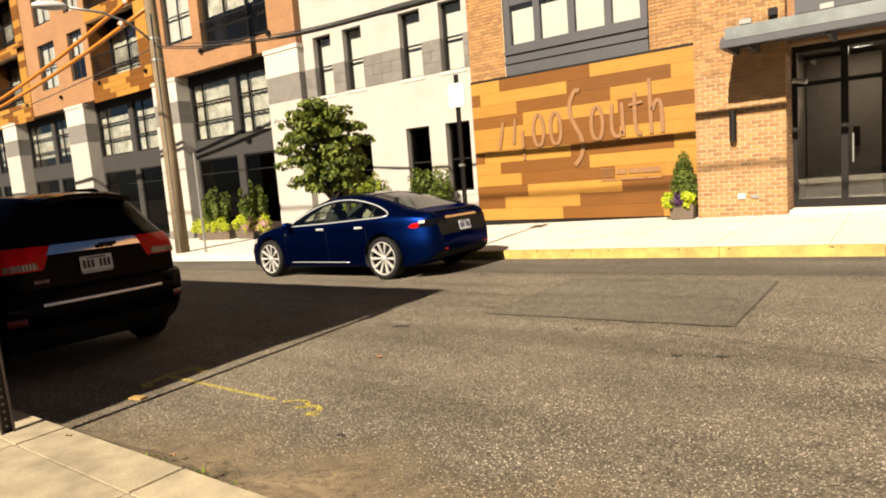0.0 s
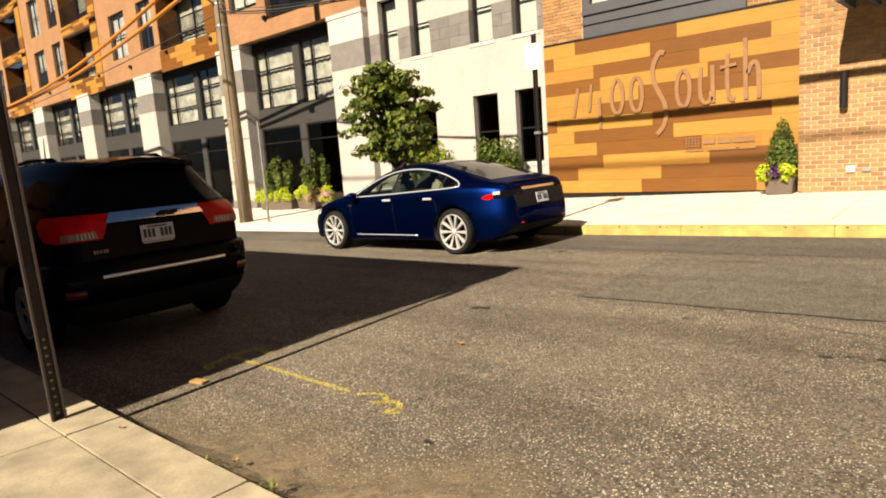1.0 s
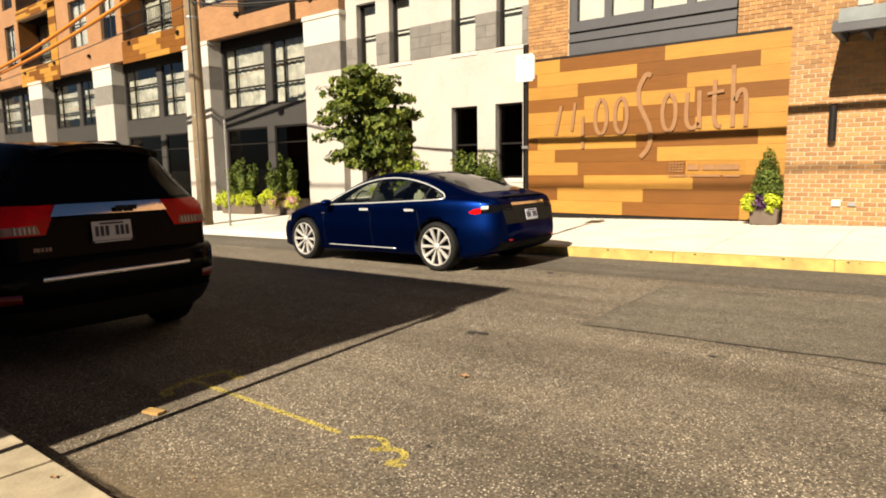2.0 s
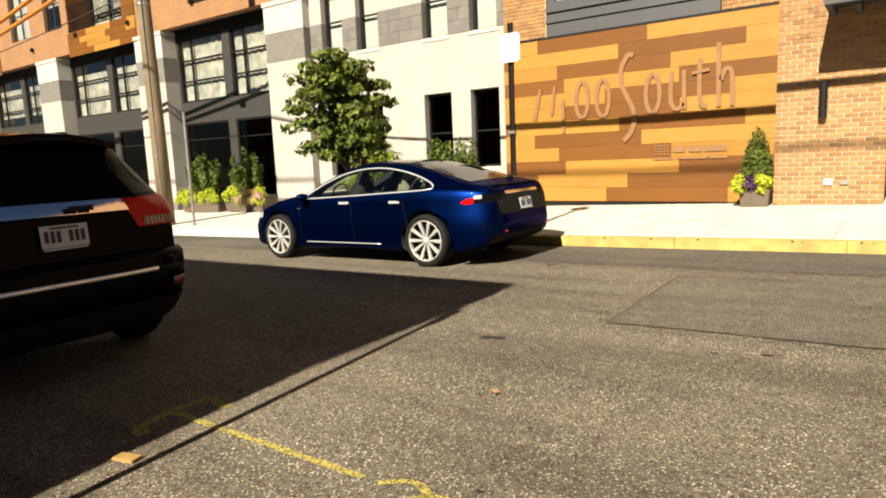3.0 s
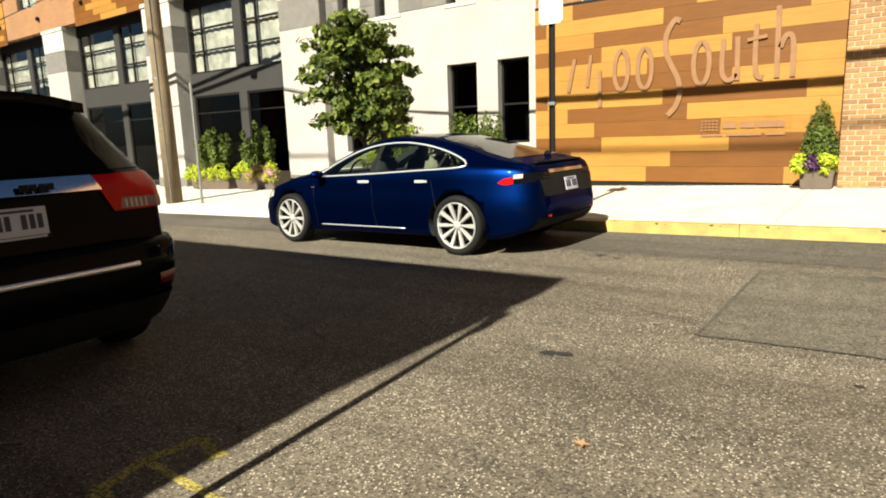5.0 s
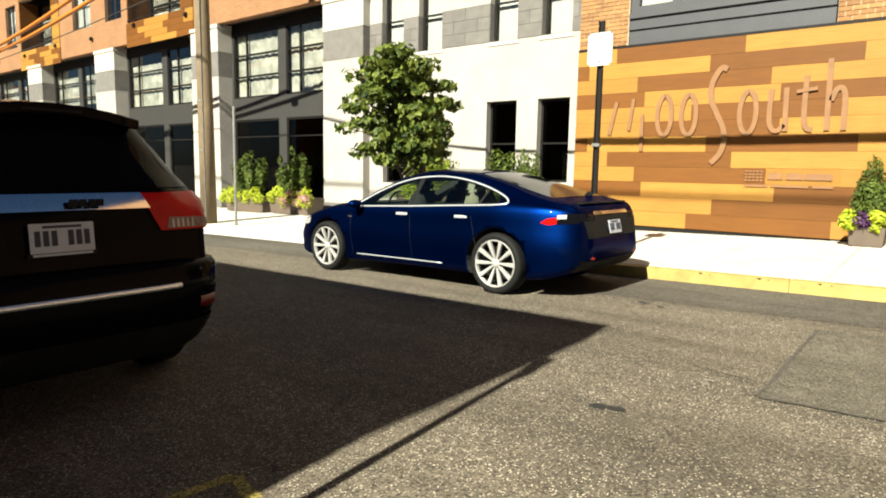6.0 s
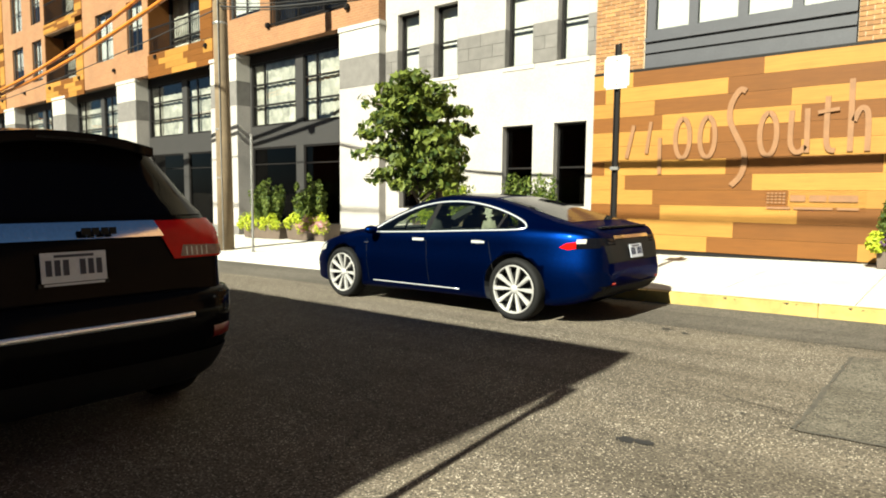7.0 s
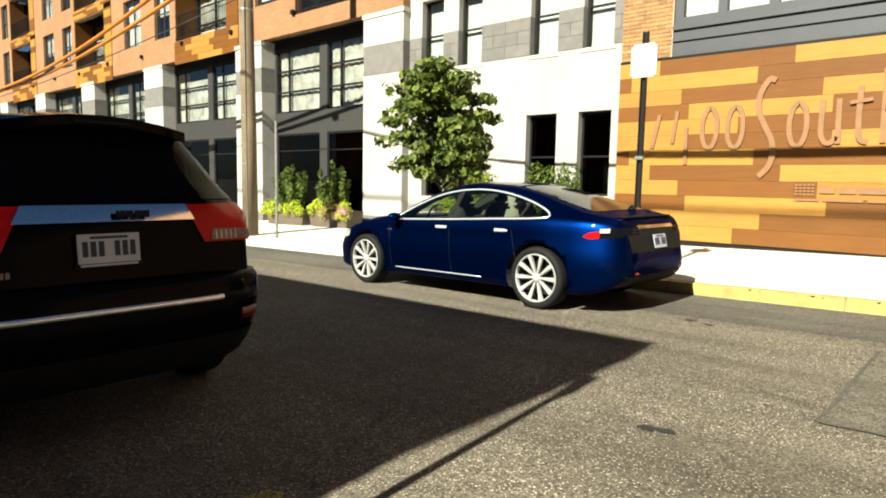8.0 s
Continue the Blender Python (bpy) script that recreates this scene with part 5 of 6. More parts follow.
pq = thing("small_plaque", (-4.9, P_Y - 0.02, 1.08), "clear plaque with rows of small unreadable raised bars", "sign")
part("sheet", boxes((-0.78, 0.78, -0.014, -0.008, 0.0, 0.4)), glass("acrylic", (0.99, 0.98, 0.96), least=0.01), pq).visible_shadow = False
for i in range(5):
    for k in range(4):
        part("dot", boxes((-0.74 + 0.065 * i, -0.70 + 0.065 * i, -0.022, -0.015, 0.15 + 0.055 * k, 0.185 + 0.055 * k)), BRONZE, pq)
for x0, x1 in ((-0.36, -0.12), (-0.06, 0.2), (0.23, 0.66)):
    part("bar", boxes((x0, x1, -0.022, -0.015, 0.19, 0.3)), BRONZE, pq)
for x0, x1 in ((-0.74, -0.35), (-0.3, 0.3), (0.36, 0.68)):
    part("bar", boxes((x0, x1, -0.022, -0.015, 0.05, 0.09)), BRONZE, pq)

# ---- street furniture ----
POLE = (-17.32, 10.6)
pole = thing("utility_pole", (*POLE, gz(POLE[0]) + 0.1), "weathered wooden utility pole with a street lamp arm", "pole")
bm = bmesh.new()
tube(bm, [(0.0, 0, 0), (-0.02, 0, 2.5), (-0.05, 0, 5), (-0.1, 0, 8), (-0.16, 0, 11.5)], [0.2, 0.19, 0.175, 0.16, 0.14], 16)
part("shaft", bm, POLE_WOOD, pole, smooth=True)
part("lamp_arm", tube(bmesh.new(), [(-0.08, -0.1, 6.25), (-0.08, -0.7, 6.66), (-0.1, -1.4, 6.84), (-0.35, -2.25, 6.92)], 0.035, 8), STEEL, pole, smooth=True)
bm = bmesh.new()
bmesh.ops.create_uvsphere(bm, u_segments=18, v_segments=10, radius=1.0, matrix=pose(-0.5, -2.55, 6.93, 0, 0, 62) @ Matrix.Diagonal((0.42, 0.17, 0.12, 1)))
part("lamp_head", bm, SIGN_WHITE, pole, "pale cobra street lamp head", True)
part("photocell", rod(bmesh.new(), (-0.45, -2.45, 7.0), (-0.45, -2.45, 7.12), 0.045), STEEL, pole)
for z in (1.9, 3.1, 5.7, 6.3):
    part("strap", lathe([(0.2 - 0.004 * z, -0.03), (0.205 - 0.004 * z, 0.0), (0.2 - 0.004 * z, 0.03)], 16), STEEL, pole).matrix_local = pose(-0.012 * z, 0, z, 90, 0, 0)
part("ground_wire", tube(bmesh.new(), [(0.13, -0.16, 0.0), (0.1, -0.155, 3), (0.05, -0.14, 7)], 0.012, 6), STEEL, pole)

post = thing("street_post", (-16.13, 10.6, gz(-16.13) + 0.14), "slim grey galvanised street post without a sign", "post")
part("shaft", rod(bmesh.new(), (0, 0, 0), (0, 0, 2.86), 0.032, seg=14), STEEL, post)
part("collar", rod(bmesh.new(), (0, 0, 0.0), (0, 0, 0.06), 0.05, seg=14), STEEL, post)


def u_post(name, at, high, label, plate, mat, turn=0, bar=None):
    p = thing(name, at, label, "street sign", rz=turn)
    w, d = 0.027, 0.03
    bm = bmesh.new()
    ring = [(-w - 0.012, -d), (-w, -d), (-w, 0), (w, 0), (w, -d), (w + 0.012, -d), (w + 0.012, 0.012), (-w - 0.012, 0.012)]
    lo, hi = [[bm.verts.new((a, b, z)) for a, b in ring] for z in (0, high)]
    for k in range(8):
        bm.faces.new((lo[k], lo[(k + 1) % 8], hi[(k + 1) % 8], hi[k]))
    bm.faces.new(lo[::-1])
    bm.faces.new(hi)
    part("post", bm, mat, p)
    for k in range(10):
        bm = bmesh.new()
        bmesh.ops.create_circle(bm, cap_ends=True, segments=10, radius=0.009, matrix=pose(0, -0.002, 0.05 + 0.05 * k, 90, 0, 0))
        part("punched_hole", bm, STEEL, p)
    x0, x1, z0, z1 = plate
    bm = bmesh.new()
    box(bm, x0, x1, -0.045, -0.032, z0, z1)
    bmesh.ops.bevel(bm, geom=[e for e in bm.edges if abs(e.verts[0].co.y - e.verts[1].co.y) > 0.005], offset=0.03, segments=4, affect="EDGES")
    part("sign_plate", bm, SIGN_WHITE, p, "white sheet-metal sign plate")
    for z in (z0 + 0.06, z1 - 0.06):
        part("bolt", rod(bmesh.new(), (0, -0.055, z), (0, -0.04, z), 0.012, seg=8), STEEL, p)
    if bar:
        part("clamp", boxes((-0.06, 0.06, -0.05, 0.02, bar, bar + 0.05), bevel=0.008), STEEL, p)
    return p


u_post("street_sign", (-6.56, 9.98 + 0.1, gz(-6.56) + 0.15), 3.3, "white parking sign on a dark U-channel post by the kerb", (-0.18, 0.18, 2.7, 3.14), FRAME, 0, 1.6)
near = u_post("street_sign", (-4.4, 1.57, gz(-4.4) + 0.13), 3.2, "brown rusted perforated sign post on the near pavement", (-0.15, 0.15, 2.75, 3.15), STEEL_RUST, 100)
near.matrix_world = pose(-4.42, 1.57, gz(-4.42) + 0.12) @ pose(0, 0, 0, 1.4, 1.0, 0) @ pose(0, 0, 0, 0, 0, 84)

# cables
def cable(a, b, sag, r, mat, name="overhead_cable", label="thin black cable running to the utility pole"):
    a, b = Vector(a), Vector(b)
    pts = [a.lerp(b, k / 24) - Vector((0, 0, 4 * sag * (k / 24) * (1 - k / 24))) for k in range(25)]
    return tagged(part(name, tube(bmesh.new(), pts, r, 6), mat, smooth=True), label, "cable")


cable((-17.45, 10.5, 7.6), (-62, 10.5, 7.5), 2.2, 0.06, ORANGE_HOSE, label="orange line cover on an overhead cable")
cable((-17.45, 10.65, 7.1), (-62, 10.6, 7.2), 1.85, 0.06, ORANGE_HOSE, label="orange line cover on an overhead cable")
cable((-17.45, 10.6, 5.9), (-60, 10.6, 5.4), 0.6, 0.015, BLACK_CABLE)
for up, y, r in ((0.0, 10.53, 0.021), (-0.05, 10.56, 0.014), (0.08, 10.5, 0.009)):
    run = [(-17.3, y, 5.9 + up), (-15.5, y, 5.56 + up), (-13.5, y, 5.3 + up * 0.8), (-11.2, y, 5.09 + up * 0.6), (-8.7, y, 5.02 + up * 0.5), (-4.5, y, 5.0 + up * 0.5), (3, y, 5.15 + up), (12, y, 5.6 + up), (20, y, 6.3 + up)]
    path = spline(run, 8)
    bundle = part("overhead_cable", tube(bmesh.new(), path, [r * (1.0 if p[0] < -12 else 1.6 if p[0] < -8.6 else 3.0 + 0.9 * noise.noise(Vector((p[0] * 3, up, 0)))) for p in path], 6), BLACK_CABLE, smooth=True)
    tagged(bundle, "thick black cable bundle along the street", "cable")
o = thing("utility_pole", (20, 10.6, gz(20) + 0.1), "weathered wooden utility pole farther up the street", "pole")
part("shaft", tube(bmesh.new(), [(0, 0, 0), (0, 0, 5), (0, 0, 11)], [0.19, 0.17, 0.14], 14), POLE_WOOD, o, smooth=True)
for x in (-46.0, 16.0):
    o = thing("utility_pole", (x, 1.2, gz(x) + 0.1), "weathered wooden utility pole on the near pavement", "pole")
    part("shaft", tube(bmesh.new(), [(0, 0, 0), (0, 0, 7), (0, 0, 13.4)], [0.19, 0.16, 0.13], 14), POLE_WOOD, o, smooth=True)
for y, z, r in ((1.3, 11.5, 0.04),):
    cable((-46, y, z), (16, y, z - 0.02), 0.45, r, BLACK_CABLE, label="black cable strung between two utility poles")


for k in range(9):
    x = -17.0 - 3.9 * k
    o = thing("wall_vent", (x, FACE + 0.01, 6.62 + 0.1 * (k % 2)), "small dark dryer vent hood on the brick", "vent", "wall vents")
    part("hood", boxes((-0.09, 0.09, -0.12, 0.0, 0.0, 0.16), bevel=0.03), FRAME, o)
for x, z in ((-18.5, 7.4), (-18.9, 6.84)):
    o = thing("cable_clamp", (x, 10.52, z), "pale insulator clamp on the orange line cover", "insulator")
    b = bmesh.new()
    bmesh.ops.create_uvsphere(b, u_segments=14, v_segments=10, radius=0.11)
    part("bell", b, SIGN_WHITE, o, smooth=True)
    part("collar", rod(bmesh.new(), (-0.17, 0, 0.02), (0.17, 0, -0.02), 0.075), ORANGE_HOSE, o)

# ---- plants ----
def leaf_cloud(name, parent, mat, count, size, place, rr, droop=0.5):
    """Many small bent leaves; place() gives a point and the way outwards."""
    verts, faces = [], []
    for _ in range(count):
        c, out = place(rr)
        n = (out + Vector((rr.uniform(-1, 1), rr.uniform(-1, 1), rr.uniform(-0.6, 1.0))) * 0.9).normalized()
        t = n.orthogonal().normalized()
        t = (Matrix.Rotation(rr.uniform(0, math.tau), 3, n) @ t - Vector((0, 0, droop * rr.random()))).normalized()
        b = n.cross(t).normalized()
        s = size * rr.uniform(0.6, 1.3)
        i = len(verts)
        verts += [c - t * s, c + b * s * 0.52 + n * s * 0.12, c + t * s, c - b * s * 0.52 + n * s * 0.12, c + n * s * 0.02]
        faces += [(i, i + 1, i + 4), (i + 1, i + 2, i + 4), (i + 2, i + 3, i + 4), (i + 3, i, i + 4)]
    me = bpy.data.meshes.new(name)
    me.from_pydata([tuple(v) for v in verts], [], faces)
    me.materials.append(mat)
    ob = new(name, me)
    ob.parent = parent
    return ob


def clumps(centres):
    """A picker over clumps (x, y, z, rx, rz): leaves lie near the skin of each."""
    total = [c[3] ** 2 for c in centres]

    def place(rr):
        c = rr.choices(centres, total)[0]
        d = Vector((rr.gauss(0, 1), rr.gauss(0, 1), rr.gauss(0, 1))).normalized()
        k = rr.uniform(0.45, 1.0) ** 0.6
        return Vector((c[0] + d.x * c[3] * k, c[1] + d.y * c[3] * k, c[2] + d.z * c[4] * k)), d

    return place


TX, TY = -10.02, 10.45
tree_ob = thing("street_tree", (TX, TY, gz(TX) + 0.16), "young broad-leaved street tree with a loose tiered green crown", "tree")
rr = random.Random(11)
bm = bmesh.new()
axis = [(0, 0, -0.05), (0.01, 0, 0.7), (-0.04, -0.02, 1.4), (-0.25, -0.14, 2.0), (-0.4, -0.24, 2.6), (-0.44, -0.28, 3.1)]
tube(bm, axis, [0.085, 0.072, 0.064, 0.05, 0.03, 0.012], 10)
cl = []
for k in range(40):
    a = k * 2.39996 + rr.uniform(-0.35, 0.35)
    h = 1.38 + 1.78 * (k / 39)
    at = Vector((curve_at([(p[2], p[0]) for p in axis], h), curve_at([(p[2], p[1]) for p in axis], h), h))
    at.x -= 0.3 * max(0.0, 1 - (h - 1.4) / 0.9)
    at.y -= 0.2 * max(0.0, 1 - (h - 1.4) / 0.9)
    reach = curve_at([(1.35, 0.85), (1.8, 1.04), (2.2, 1.12), (2.6, 1.02), (2.9, 0.88), (3.2, 0.7)], h) * rr.uniform(0.55, 1.05)
    way = Vector((math.cos(a), math.sin(a), 0))
    tip = at + way * reach + Vector((0, 0, rr.uniform(-0.02, 0.12)))
    tube(bm, [at - Vector((0, 0, 0.3)), at.lerp(tip, 0.5) - Vector((0, 0, 0.06)), tip], [0.026, 0.016, 0.005], 6)
    cl.append((tip.x, tip.y, tip.z, rr.uniform(0.17, 0.27), rr.uniform(0.08, 0.13)))
    side = Vector((-way.y, way.x, 0)) * rr.uniform(-0.22, 0.22)
    mid = at.lerp(tip, 0.62) + side
    cl.append((mid.x, mid.y, mid.z + 0.04, rr.uniform(0.22, 0.32), rr.uniform(0.1, 0.15)))
    if k % 2:
        low = at.lerp(tip, 0.3)
        cl.append((low.x, low.y, low.z + rr.uniform(-0.1, 0.1), rr.uniform(0.22, 0.3), rr.uniform(0.12, 0.18)))
part("trunk", bm, BARK, tree_ob, smooth=True)
leaf_cloud("crown", tree_ob, LEAVES, 6400, 0.078, clumps(cl), rr, 0.9)
tagged(part("tree_pit", boxes((TX - 0.5, TX + 0.5, TY - 0.36, TY + 0.5, gz(TX) + 0.1, gz(TX) + 0.18)), SOIL), "square of soil round the tree", kind="structure")


def planter(x, y, w, d, h, label, shrub_h, shrubs, lime, flowers, cone=False, seed=1, bright=False, spread=0.5, hang=0.16):
    z = gz(x) + 0.155 + 0.095 * (y - 10) / 4.9
    p = thing("planter", (x, y, z), label, "planter", "planters along the houses")
    bm = bmesh.new()
    box(bm, -w / 2, w / 2, -d / 2, d / 2, 0, h, 0.012)
    for v in bm.verts:
        k = 0.9 + 0.1 * v.co.z / h
        v.co.x *= k
        v.co.y *= k
    part("box", bm, PLANTER, p)
    part("soil", boxes((-w / 2 + 0.04, w / 2 - 0.04, -d / 2 + 0.04, d / 2 - 0.04, h - 0.02, h + 0.012)), SOIL, p)
    r2 = random.Random(seed)
    if cone:
        c = [(0, 0.03, h + 0.06 + shrub_h * t, 0.3 * min(1.0, 0.62 + 1.6 * t) * (1 - t ** 1.7) ** 0.75 + 0.02, 0.09) for t in (k / 22 for k in range(23))]
        leaf_cloud("shrub", p, SHRUB, 4200, 0.03, clumps(c), r2, 0.0)
    else:
        for k in range(shrubs):
            cx = -w / 2 + w * (k + 0.5) / shrubs
            c = []
            for _ in range(26):
                a, lean, up = r2.uniform(0, math.tau), r2.uniform(0.1, spread), r2.uniform(0.5, 0.92)
                c += [(cx + math.cos(a) * lean * t ** 0.35, math.sin(a) * lean * t ** 0.35 * 0.55, h + shrub_h * up * (1.08 - lean / spread * 0.3) * t, 0.13 - 0.06 * t, 0.15) for t in (0.08, 0.25, 0.48, 0.72, 1.0)]
            leaf_cloud("shrub", p, YELLOW_GREEN if bright else SHRUB, 4600 if spread < 0.6 else 8500, 0.046 if spread < 0.6 else 0.056, clumps(c), r2, -0.6)
            part("stem", rod(bmesh.new(), (cx, 0, h), (cx, 0, h + shrub_h * 0.8), 0.015), BARK, p)
    for nm, mat, n, spans in (("trailing_leaves", LIME, 900, lime), ("flowers", PINK if not cone else PURPLE, 650 if not cone else 260, flowers)):
        for a, b in spans:
            c = [(r2.uniform(a, b), -d / 2 + r2.uniform(-0.06, 0.14), h + r2.uniform(-hang, 0.2), r2.uniform(0.11, 0.2) * (0.6 if cone else 1), r2.uniform(0.1, 0.17) * (0.6 if cone else 1)) for _ in range(12)]
            tagged(leaf_cloud(nm, p, mat, n, 0.04, clumps(c), r2, 0.3), kind="stuff")
    return p


planter(-20.2, 13.85, 2.1, 0.62, 0.5, "brown planter with a leafy shrub and lime trailing plants", 1.45, 1, [(-1.2, -0.3), (-0.5, 0.3), (0.5, 0.95)], [], seed=3, spread=0.85)
planter(-17.95, 13.85, 1.9, 0.62, 0.5, "brown planter with a shrub, lime leaves and pink flowers", 1.5, 1, [(-0.95, -0.2), (-0.3, 0.5), (0.5, 0.9)], [(-0.4, 0.4), (0.3, 0.95)], seed=4, spread=0.8)
planter(-13.0, 14.1, 1.7, 0.6, 0.68, "brown planter with shrubs and lime leaves by the stone wall", 1.15, 2, [(-0.8, 0.2)], [], seed=6, bright=True)
planter(-10.55, 14.2, 1.2, 0.55, 0.5, "brown planter with shrubs below two dark windows", 1.35, 2, [(-0.6, 0.4)], [], seed=7, spread=0.45)
planter(-3.63, 13.98, 0.5, 0.5, 0.32, "square taupe planter with a conical evergreen and flowers", 1.06, 1, [(-0.3, -0.18), (0.02, 0.24)], [(-0.2, 0.0)], cone=True, seed=8, hang=0.0)

# ---- small things on the road ----
def lay(bm):
    for v in bm.verts:
        v.co.z += gz(v.co.x)
    return bm


def splash(cx, cy, rx, ry, seed, z=0.006):
    r3 = random.Random(seed)
    bm = bmesh.new()
    vs = []
    for k in range(20):
        a = k * math.tau / 20
        q = r3.uniform(0.7, 1.1)
        vs.append(bm.verts.new((cx + rx * q * math.cos(a), cy + ry * q * math.sin(a), z)))
    bm.faces.new(vs)
    return lay(bm)


two = splash(-4.115, 5.1, 0.062, 0.05, 1)
lobe = splash(-4.02, 5.115, 0.058, 0.045, 5, 0.007)
me = bpy.data.meshes.new("lobe")
lobe.to_mesh(me)
lobe.free()
two.from_mesh(me)
tagged(part("oil_stain", two, OIL), "dark oil stain on the asphalt", kind="structure")
for k, (x, y, r) in enumerate(((-1.13, 4.88, 0.045), (-1.02, 4.93, 0.02), (-0.83, 4.95, 0.05), (-5.08, 8.26, 0.07), (-4.85, 8.15, 0.05), (-2.52, 5.35, 0.03), (-2.4, 5.37, 0.018), (-2.22, 5.44, 0.04), (-2.49, 2.68, 0.035), (-3.74, 5.96, 0.025), (-2.95, 3.1, 0.022), (-3.05, 3.75, 0.02))):
    tagged(part("road_stain", splash(x, y, r, r * 0.6, k + 10), OIL), "small dark spot on the asphalt", kind="structure")


def painted(pts, w, seed):
    r4 = random.Random(seed)
    bm = bmesh.new()
    rows = []
    for a, b in zip(pts, pts[1:]):
        a, b = Vector(a), Vector(b)
        n = max(1, int((b - a).length / 0.06))
        side = Vector((-(b - a).y, (b - a).x)).normalized()
        prev = None
        for k in range(n + 1):
            q = a.lerp(b, k / n)
            h = w * r4.uniform(0.38, 0.6)
            cur = [bm.verts.new((*(q + side * h), 0.005)), bm.verts.new((*(q - side * h), 0.005))]
            if prev:
                bm.faces.new((prev[0], cur[0], cur[1], prev[1]))
            prev = cur
    return lay(bm)


tagged(part("road_marking", painted([(-5.03, 3.01), (-4.82, 3.0), (-3.46, 2.96)], 0.042, 1), PAINT_YELLOW), "sprayed yellow survey line", kind="structure")
tagged(part("road_marking", painted([(-4.76, 3.2), (-5.0, 3.27), (-5.03, 3.0), (-4.95, 2.76), (-4.84, 2.74)], 0.07, 2), PAINT_YELLOW), "sprayed yellow survey bracket", kind="structure")
tagged(part("road_marking", painted(spline([(-3.37, 2.95), (-3.24, 3.03), (-3.12, 2.97), (-3.17, 2.9), (-3.05, 2.98), (-2.96, 2.93), (-3.0, 2.84), (-2.9, 2.87)], 4), 0.04, 3), PAINT_YELLOW), "sprayed yellow survey squiggle", kind="structure")
card = thing("cardboard_scrap", (-4.63, 2.53, gz(-4.63) + 0.003), "folded scrap of tan cardboard on the road", "litter", rz=15)
part("sheet", boxes((-0.066, 0.066, -0.034, 0.034, 0.0, 0.016), bevel=0.003), CARDBOARD, card)


def dry_leaf(x, y, s, turn, off=0.0):
    o = thing("fallen_leaf", (x, y, gz(x) + off + 0.004), "curled brown fallen leaf", "leaf", "fallen leaves", rz=turn)
    bm = bmesh.new()
    pts = [(1, 0), (0.35, 0.3), (0.3, 0.85), (-0.1, 0.4), (-0.75, 0.55), (-0.45, 0.05), (-0.8, -0.4), (-0.1, -0.4), (0.25, -0.8), (0.35, -0.28)]
    c = bm.verts.new((0, 0, 0.0))
    ring = [bm.verts.new((a * s, b * s, s * (0.25 + 0.35 * ((k * 7) % 5) / 5))) for k, (a, b) in enumerate(pts)]
    for k in range(10):
        bm.faces.new((c, ring[k], ring[(k + 1) % 10]))
    part("blade", bm, DRY_LEAF, o)


dry_leaf(-3.45, 4.08, 0.045, 20)
dry_leaf(-3.02, 1.9, 0.026, 60, 0.09)
dry_leaf(-2.62, 1.86, 0.02, 150, 0.1)
dry_leaf(-3.9, 1.72, 0.022, 10, 0.13)
r5 = random.Random(9)
def dirt(x0, x1, width, seed, mat, name, label):
    """A thin ragged spread of sand against the near kerb."""
    r7 = random.Random(seed)
    b = bmesh.new()
    fade = b.verts.layers.float.new("fade")
    n = int((x1 - x0) / 0.05)
    prev = None
    for k in range(n + 1):
        x = x0 + (x1 - x0) * k / n
        w = 0.03 + width * math.sin(math.pi * k / n) ** 0.6 * (0.75 + 0.5 * noise.noise(Vector((x * 1.7, seed, 0))) + r7.uniform(-0.06, 0.06))
        cur = [b.verts.new((x, KERB_N - 0.01, 0.118)), b.verts.new((x, KERB_N + w * 0.35, 0.05)), b.verts.new((x, KERB_N + w, 0.004)), b.verts.new((x, KERB_N + w + 0.45, 0.003))]
        for v, f in zip(cur, (1.0, 0.95, 0.55, 0.0)):
            v[fade] = f * min(1.0, 4 * k / n, 4 * (1 - k / n))
        if prev:
            for j in (0, 1, 2):
                b.faces.new((prev[j], cur[j], cur[j + 1], prev[j + 1]))
        prev = cur
    return tagged(part(name, lay(b), mat), label, kind="structure")


dirt(-4.9, 3.0, 0.62, 3, SAND, "gutter_sand", "brown sandy dirt spread along the near kerb")
weeds = bmesh.new()
for k in range(70):
    x, y = r5.choice((-3.05, -2.7, -2.62, -2.35, -1.6)) + r5.gauss(0, 0.05), KERB_N + 0.01 + abs(r5.gauss(0, 0.02))
    a, s = r5.uniform(0, math.tau), r5.uniform(0.012, 0.04)
    q = Vector((x, y, 0.105))
    e = q + Vector((math.cos(a) * s, math.sin(a) * s, s * r5.uniform(0.2, 0.8)))
    sd = Vector((-math.sin(a), math.cos(a), 0)) * s * 0.22
    m1 = q.lerp(e, 0.5)
    weeds.faces.new([weeds.verts.new(v) for v in (q, m1 + sd, e, m1 - sd)])
tagged(part("kerb_weeds", lay(weeds), LEAVES), "small weeds in the dirt at the kerb", "weeds", kind="stuff")
bm = bmesh.new()
for k in range(260):
    x, y = r5.uniform(-5, 2), KERB_N + 0.2 + abs(r5.gauss(0, 0.3))
    s = r5.uniform(0.003, 0.009)
    box(bm, x - s, x + s, y - s * 0.7, y + s * 0.7, 0, s, turn=None)
tagged(part("gutter_grit", lay(bm), [GRIT]), "grit and leaf crumbs along the kerb", "grit", kind="stuff")
edge = bmesh.new()
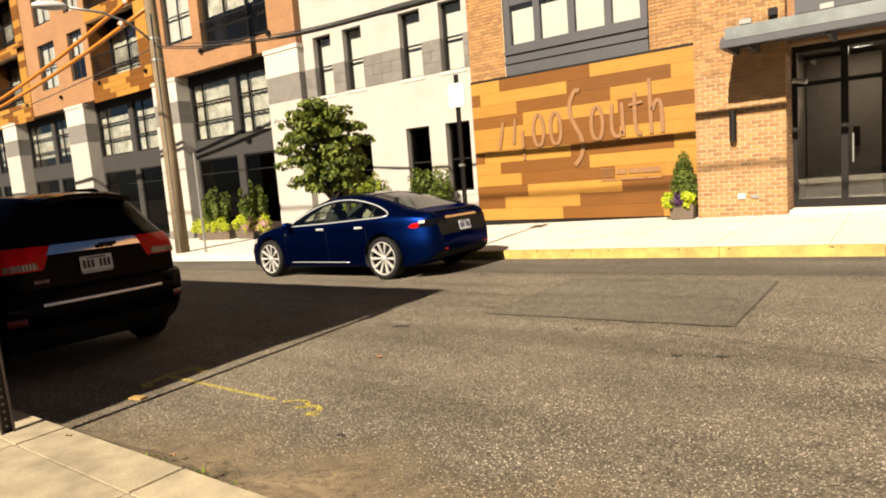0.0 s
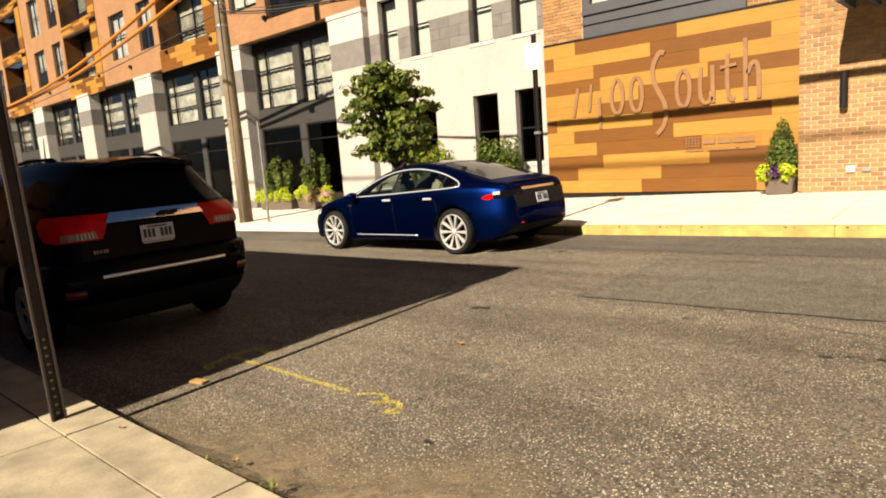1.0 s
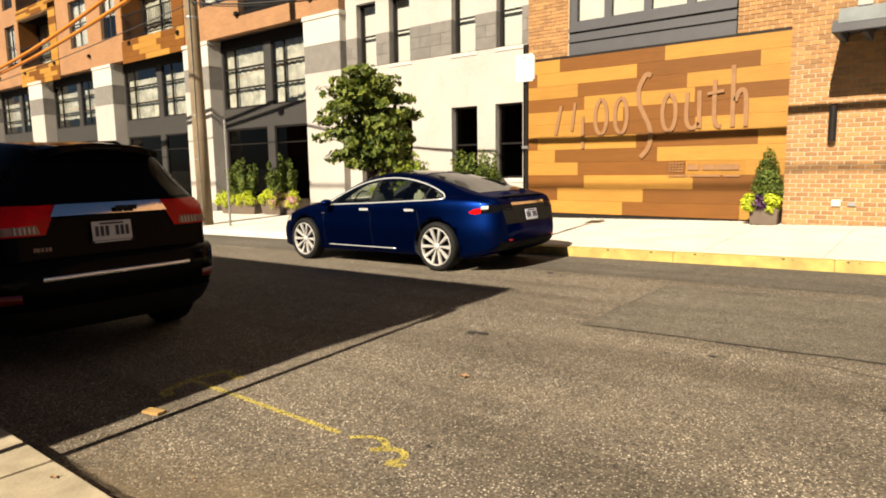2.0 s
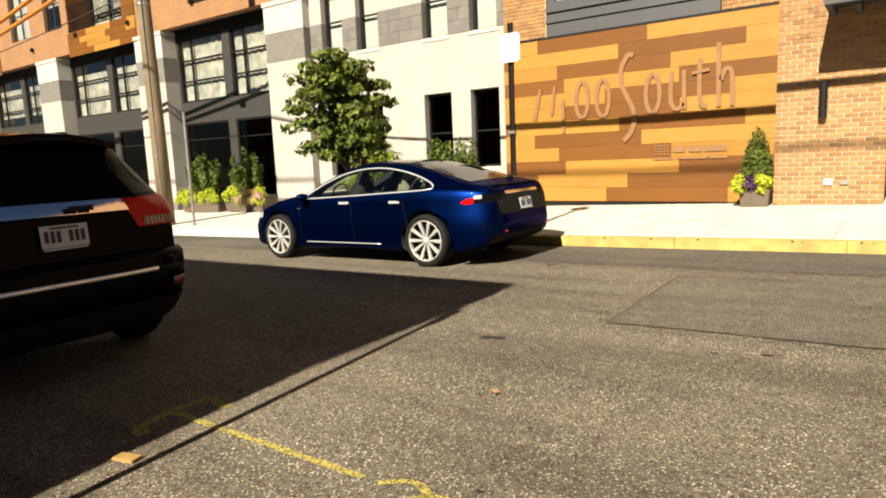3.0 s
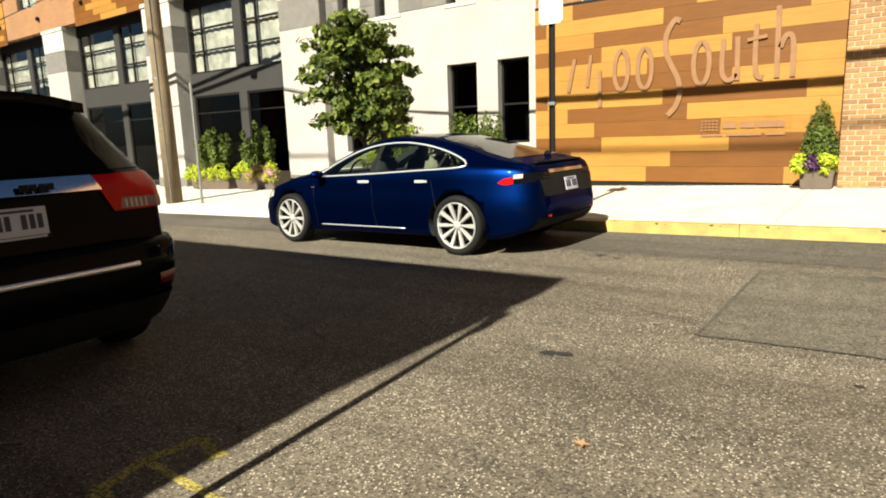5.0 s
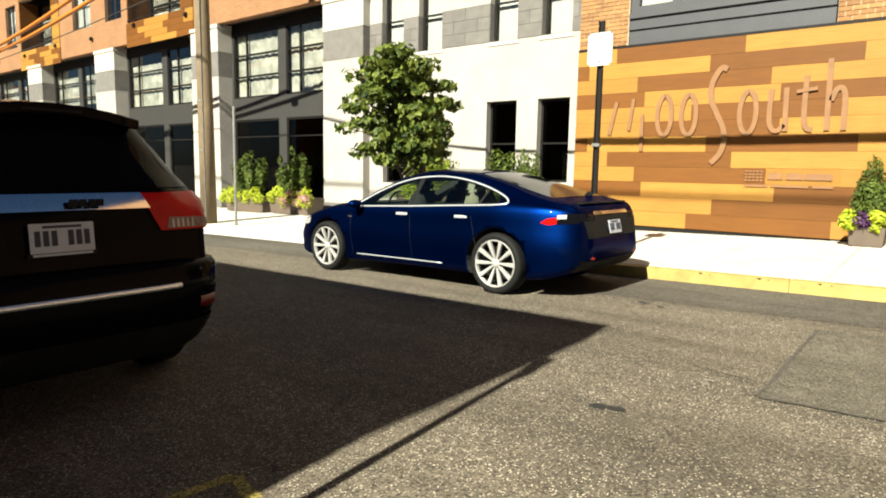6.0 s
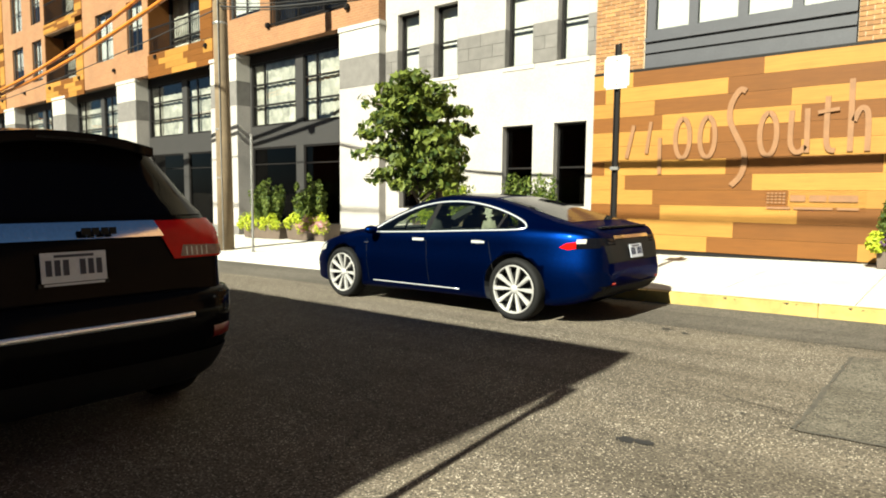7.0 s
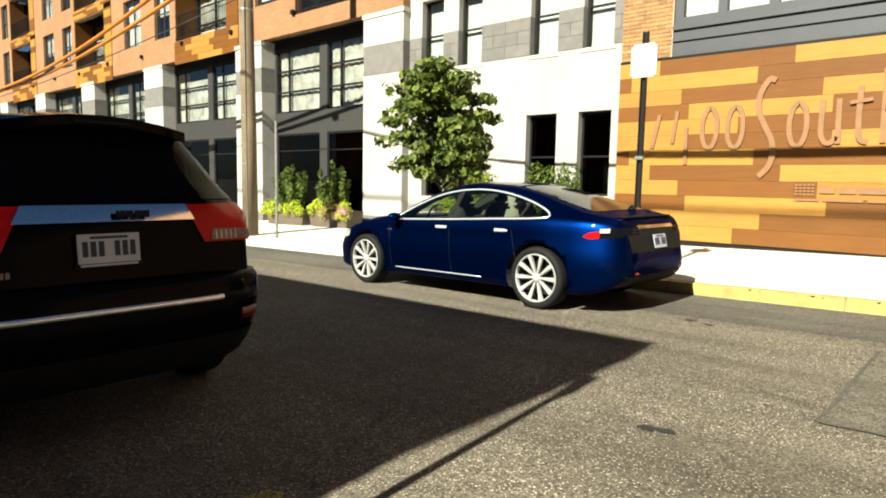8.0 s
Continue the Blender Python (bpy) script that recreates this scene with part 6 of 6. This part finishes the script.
for a, b in (((-3.43, 5.85), (-3.43, 8.03)), ((-3.43, 8.03), (-0.94, 8.03)), ((-0.94, 8.03), (-0.94, 5.85)), ((-0.94, 5.85), (-3.43, 5.85))):
    a, b = Vector(a), Vector(b)
    nrm = Vector((-(b - a).y, (b - a).x)).normalized()
    prev = None
    for k in range(31):
        q = a.lerp(b, k / 30) + nrm * r5.uniform(-0.012, 0.012)
        wd = r5.uniform(0.006, 0.022)
        cur = [edge.verts.new((*(q + nrm * wd), 0.01)), edge.verts.new((*(q - nrm * wd), 0.01))]
        if prev:
            edge.faces.new((prev[0], prev[1], cur[1], cur[0]))
        prev = cur
tagged(part("patch_seam", lay(edge), plain("bitumen_seam", (0.045, 0.039, 0.029), 0.85, vary=0.3, scale=15)), "dark bitumen seam round the asphalt patch", kind="structure")
bm = bmesh.new()
for x0, y0, x1, y1 in ((-9, 6.0, -5.5, 4.6), (-5.4, 4.3, -4.9, 3.4), (-4.0, 6.3, 2.0, 4.6)):
    a, b = Vector((x0, y0)), Vector((x1, y1))
    prev = None
    for k in range(41):
        q = a.lerp(b, k / 40) + Vector((r5.uniform(-0.03, 0.03), 0.08 * noise.noise(Vector((k * 0.23, x0, 0))) + r5.uniform(-0.02, 0.02)))
        wd = r5.uniform(0.002, 0.007)
        cur = [bm.verts.new((q.x, q.y + wd, 0.004)), bm.verts.new((q.x, q.y - wd, 0.004))]
        if prev:
            bm.faces.new((prev[0], prev[1], cur[1], cur[0]))
        prev = cur
tagged(part("road_crack", lay(bm), JOINT), "tarred cracks in the asphalt", kind="structure")

loop = thing("wire_loop", (-5.76, 2.75, gz(-5.76) + 0.004), "thin pale wire loop lying on the asphalt", "litter", rz=30)
part("wire", tube(bmesh.new(), [(0.065 * math.cos(k * math.tau / 24), 0.03 * math.sin(k * math.tau / 24) + 0.008 * math.sin(k * 1.3), 0.002) for k in range(25)], 0.0022, 6), STEEL, loop)

# ---- bricks ----
def brick_mesh(name, l, d, h, mat):
    me = bpy.data.meshes.new(name)
    b = boxes((0, l, 0, d, 0, h))
    b.to_mesh(me)
    b.free()
    me.materials.append(mat)
    return me


COURSE, BL = 0.0813, (BR_X1 - BR_X0) / 8
meshes = {n: brick_mesh("brick", w - 0.0155, 0.05, COURSE - 0.0165, BRICK) for n, w in (("full", BL), ("half", BL / 2))}
pier_bricks = thing("brick_pier", ((BR_X0 + BR_X1) / 2, BRK_Y, 0.2), "buff orange brick entrance pier with pale mortar", "pier", kind="structure")
inv = pier_bricks.matrix_world.inverted()
rest = bmesh.new()
count = 0
z0 = 0.13
r6 = random.Random(3)
for c in range(88):
    z = z0 + c * COURSE
    x = BR_X0
    first = c % 2
    while x < BR_X1 - 0.02:
        kind = "half" if (first or x + BL > BR_X1 + 0.01) else "full"
        first = 0
        w = BL / 2 if kind == "half" else BL
        off = r6.uniform(0, 0.003)
        if count < 290 and c > 1:
            o = new("brick", meshes[kind])
            o.parent = pier_bricks
            o.matrix_local = inv @ pose(x + 0.005, BRK_Y - off, z + 0.006)
            count += 1
        else:
            box(rest, x + 0.005, x + w - 0.0055, BRK_Y - off, BRK_Y + 0.05, z + 0.006, z + COURSE - 0.0055)
        x += w
    y = BRK_Y + 0.053
    while y < DOOR_Y:
        e = min(y + BL, DOOR_Y + 0.02)
        box(rest, BR_X1 - 0.05, BR_X1 - 0.006, y, e - 0.0105, z + 0.006, z + COURSE - 0.0055)
        y += BL
for xa, xb in ((-9.14, -8.07), (-4.4, BR_X0)):
    for c in range(44):
        z = 3.92 + c * COURSE
        x = xa - (BL / 2 if c % 2 else 0)
        while x < xb - 0.02:
            a, e = max(x, xa), min(x + BL, xb)
            box(rest, a + 0.005, e - 0.0055, FACE + 0.03 - r6.uniform(0, 0.003), FACE + 0.06, z + 0.006, z + COURSE - 0.0055)
            x += BL
me = bpy.data.meshes.new("brick_rest")
rest.to_mesh(me)
rest.free()
me.materials.append(BRICK_JOINED)
tagged(new("brick_rest", me), "buff bricks of the right house", "brick", kind="stuff")
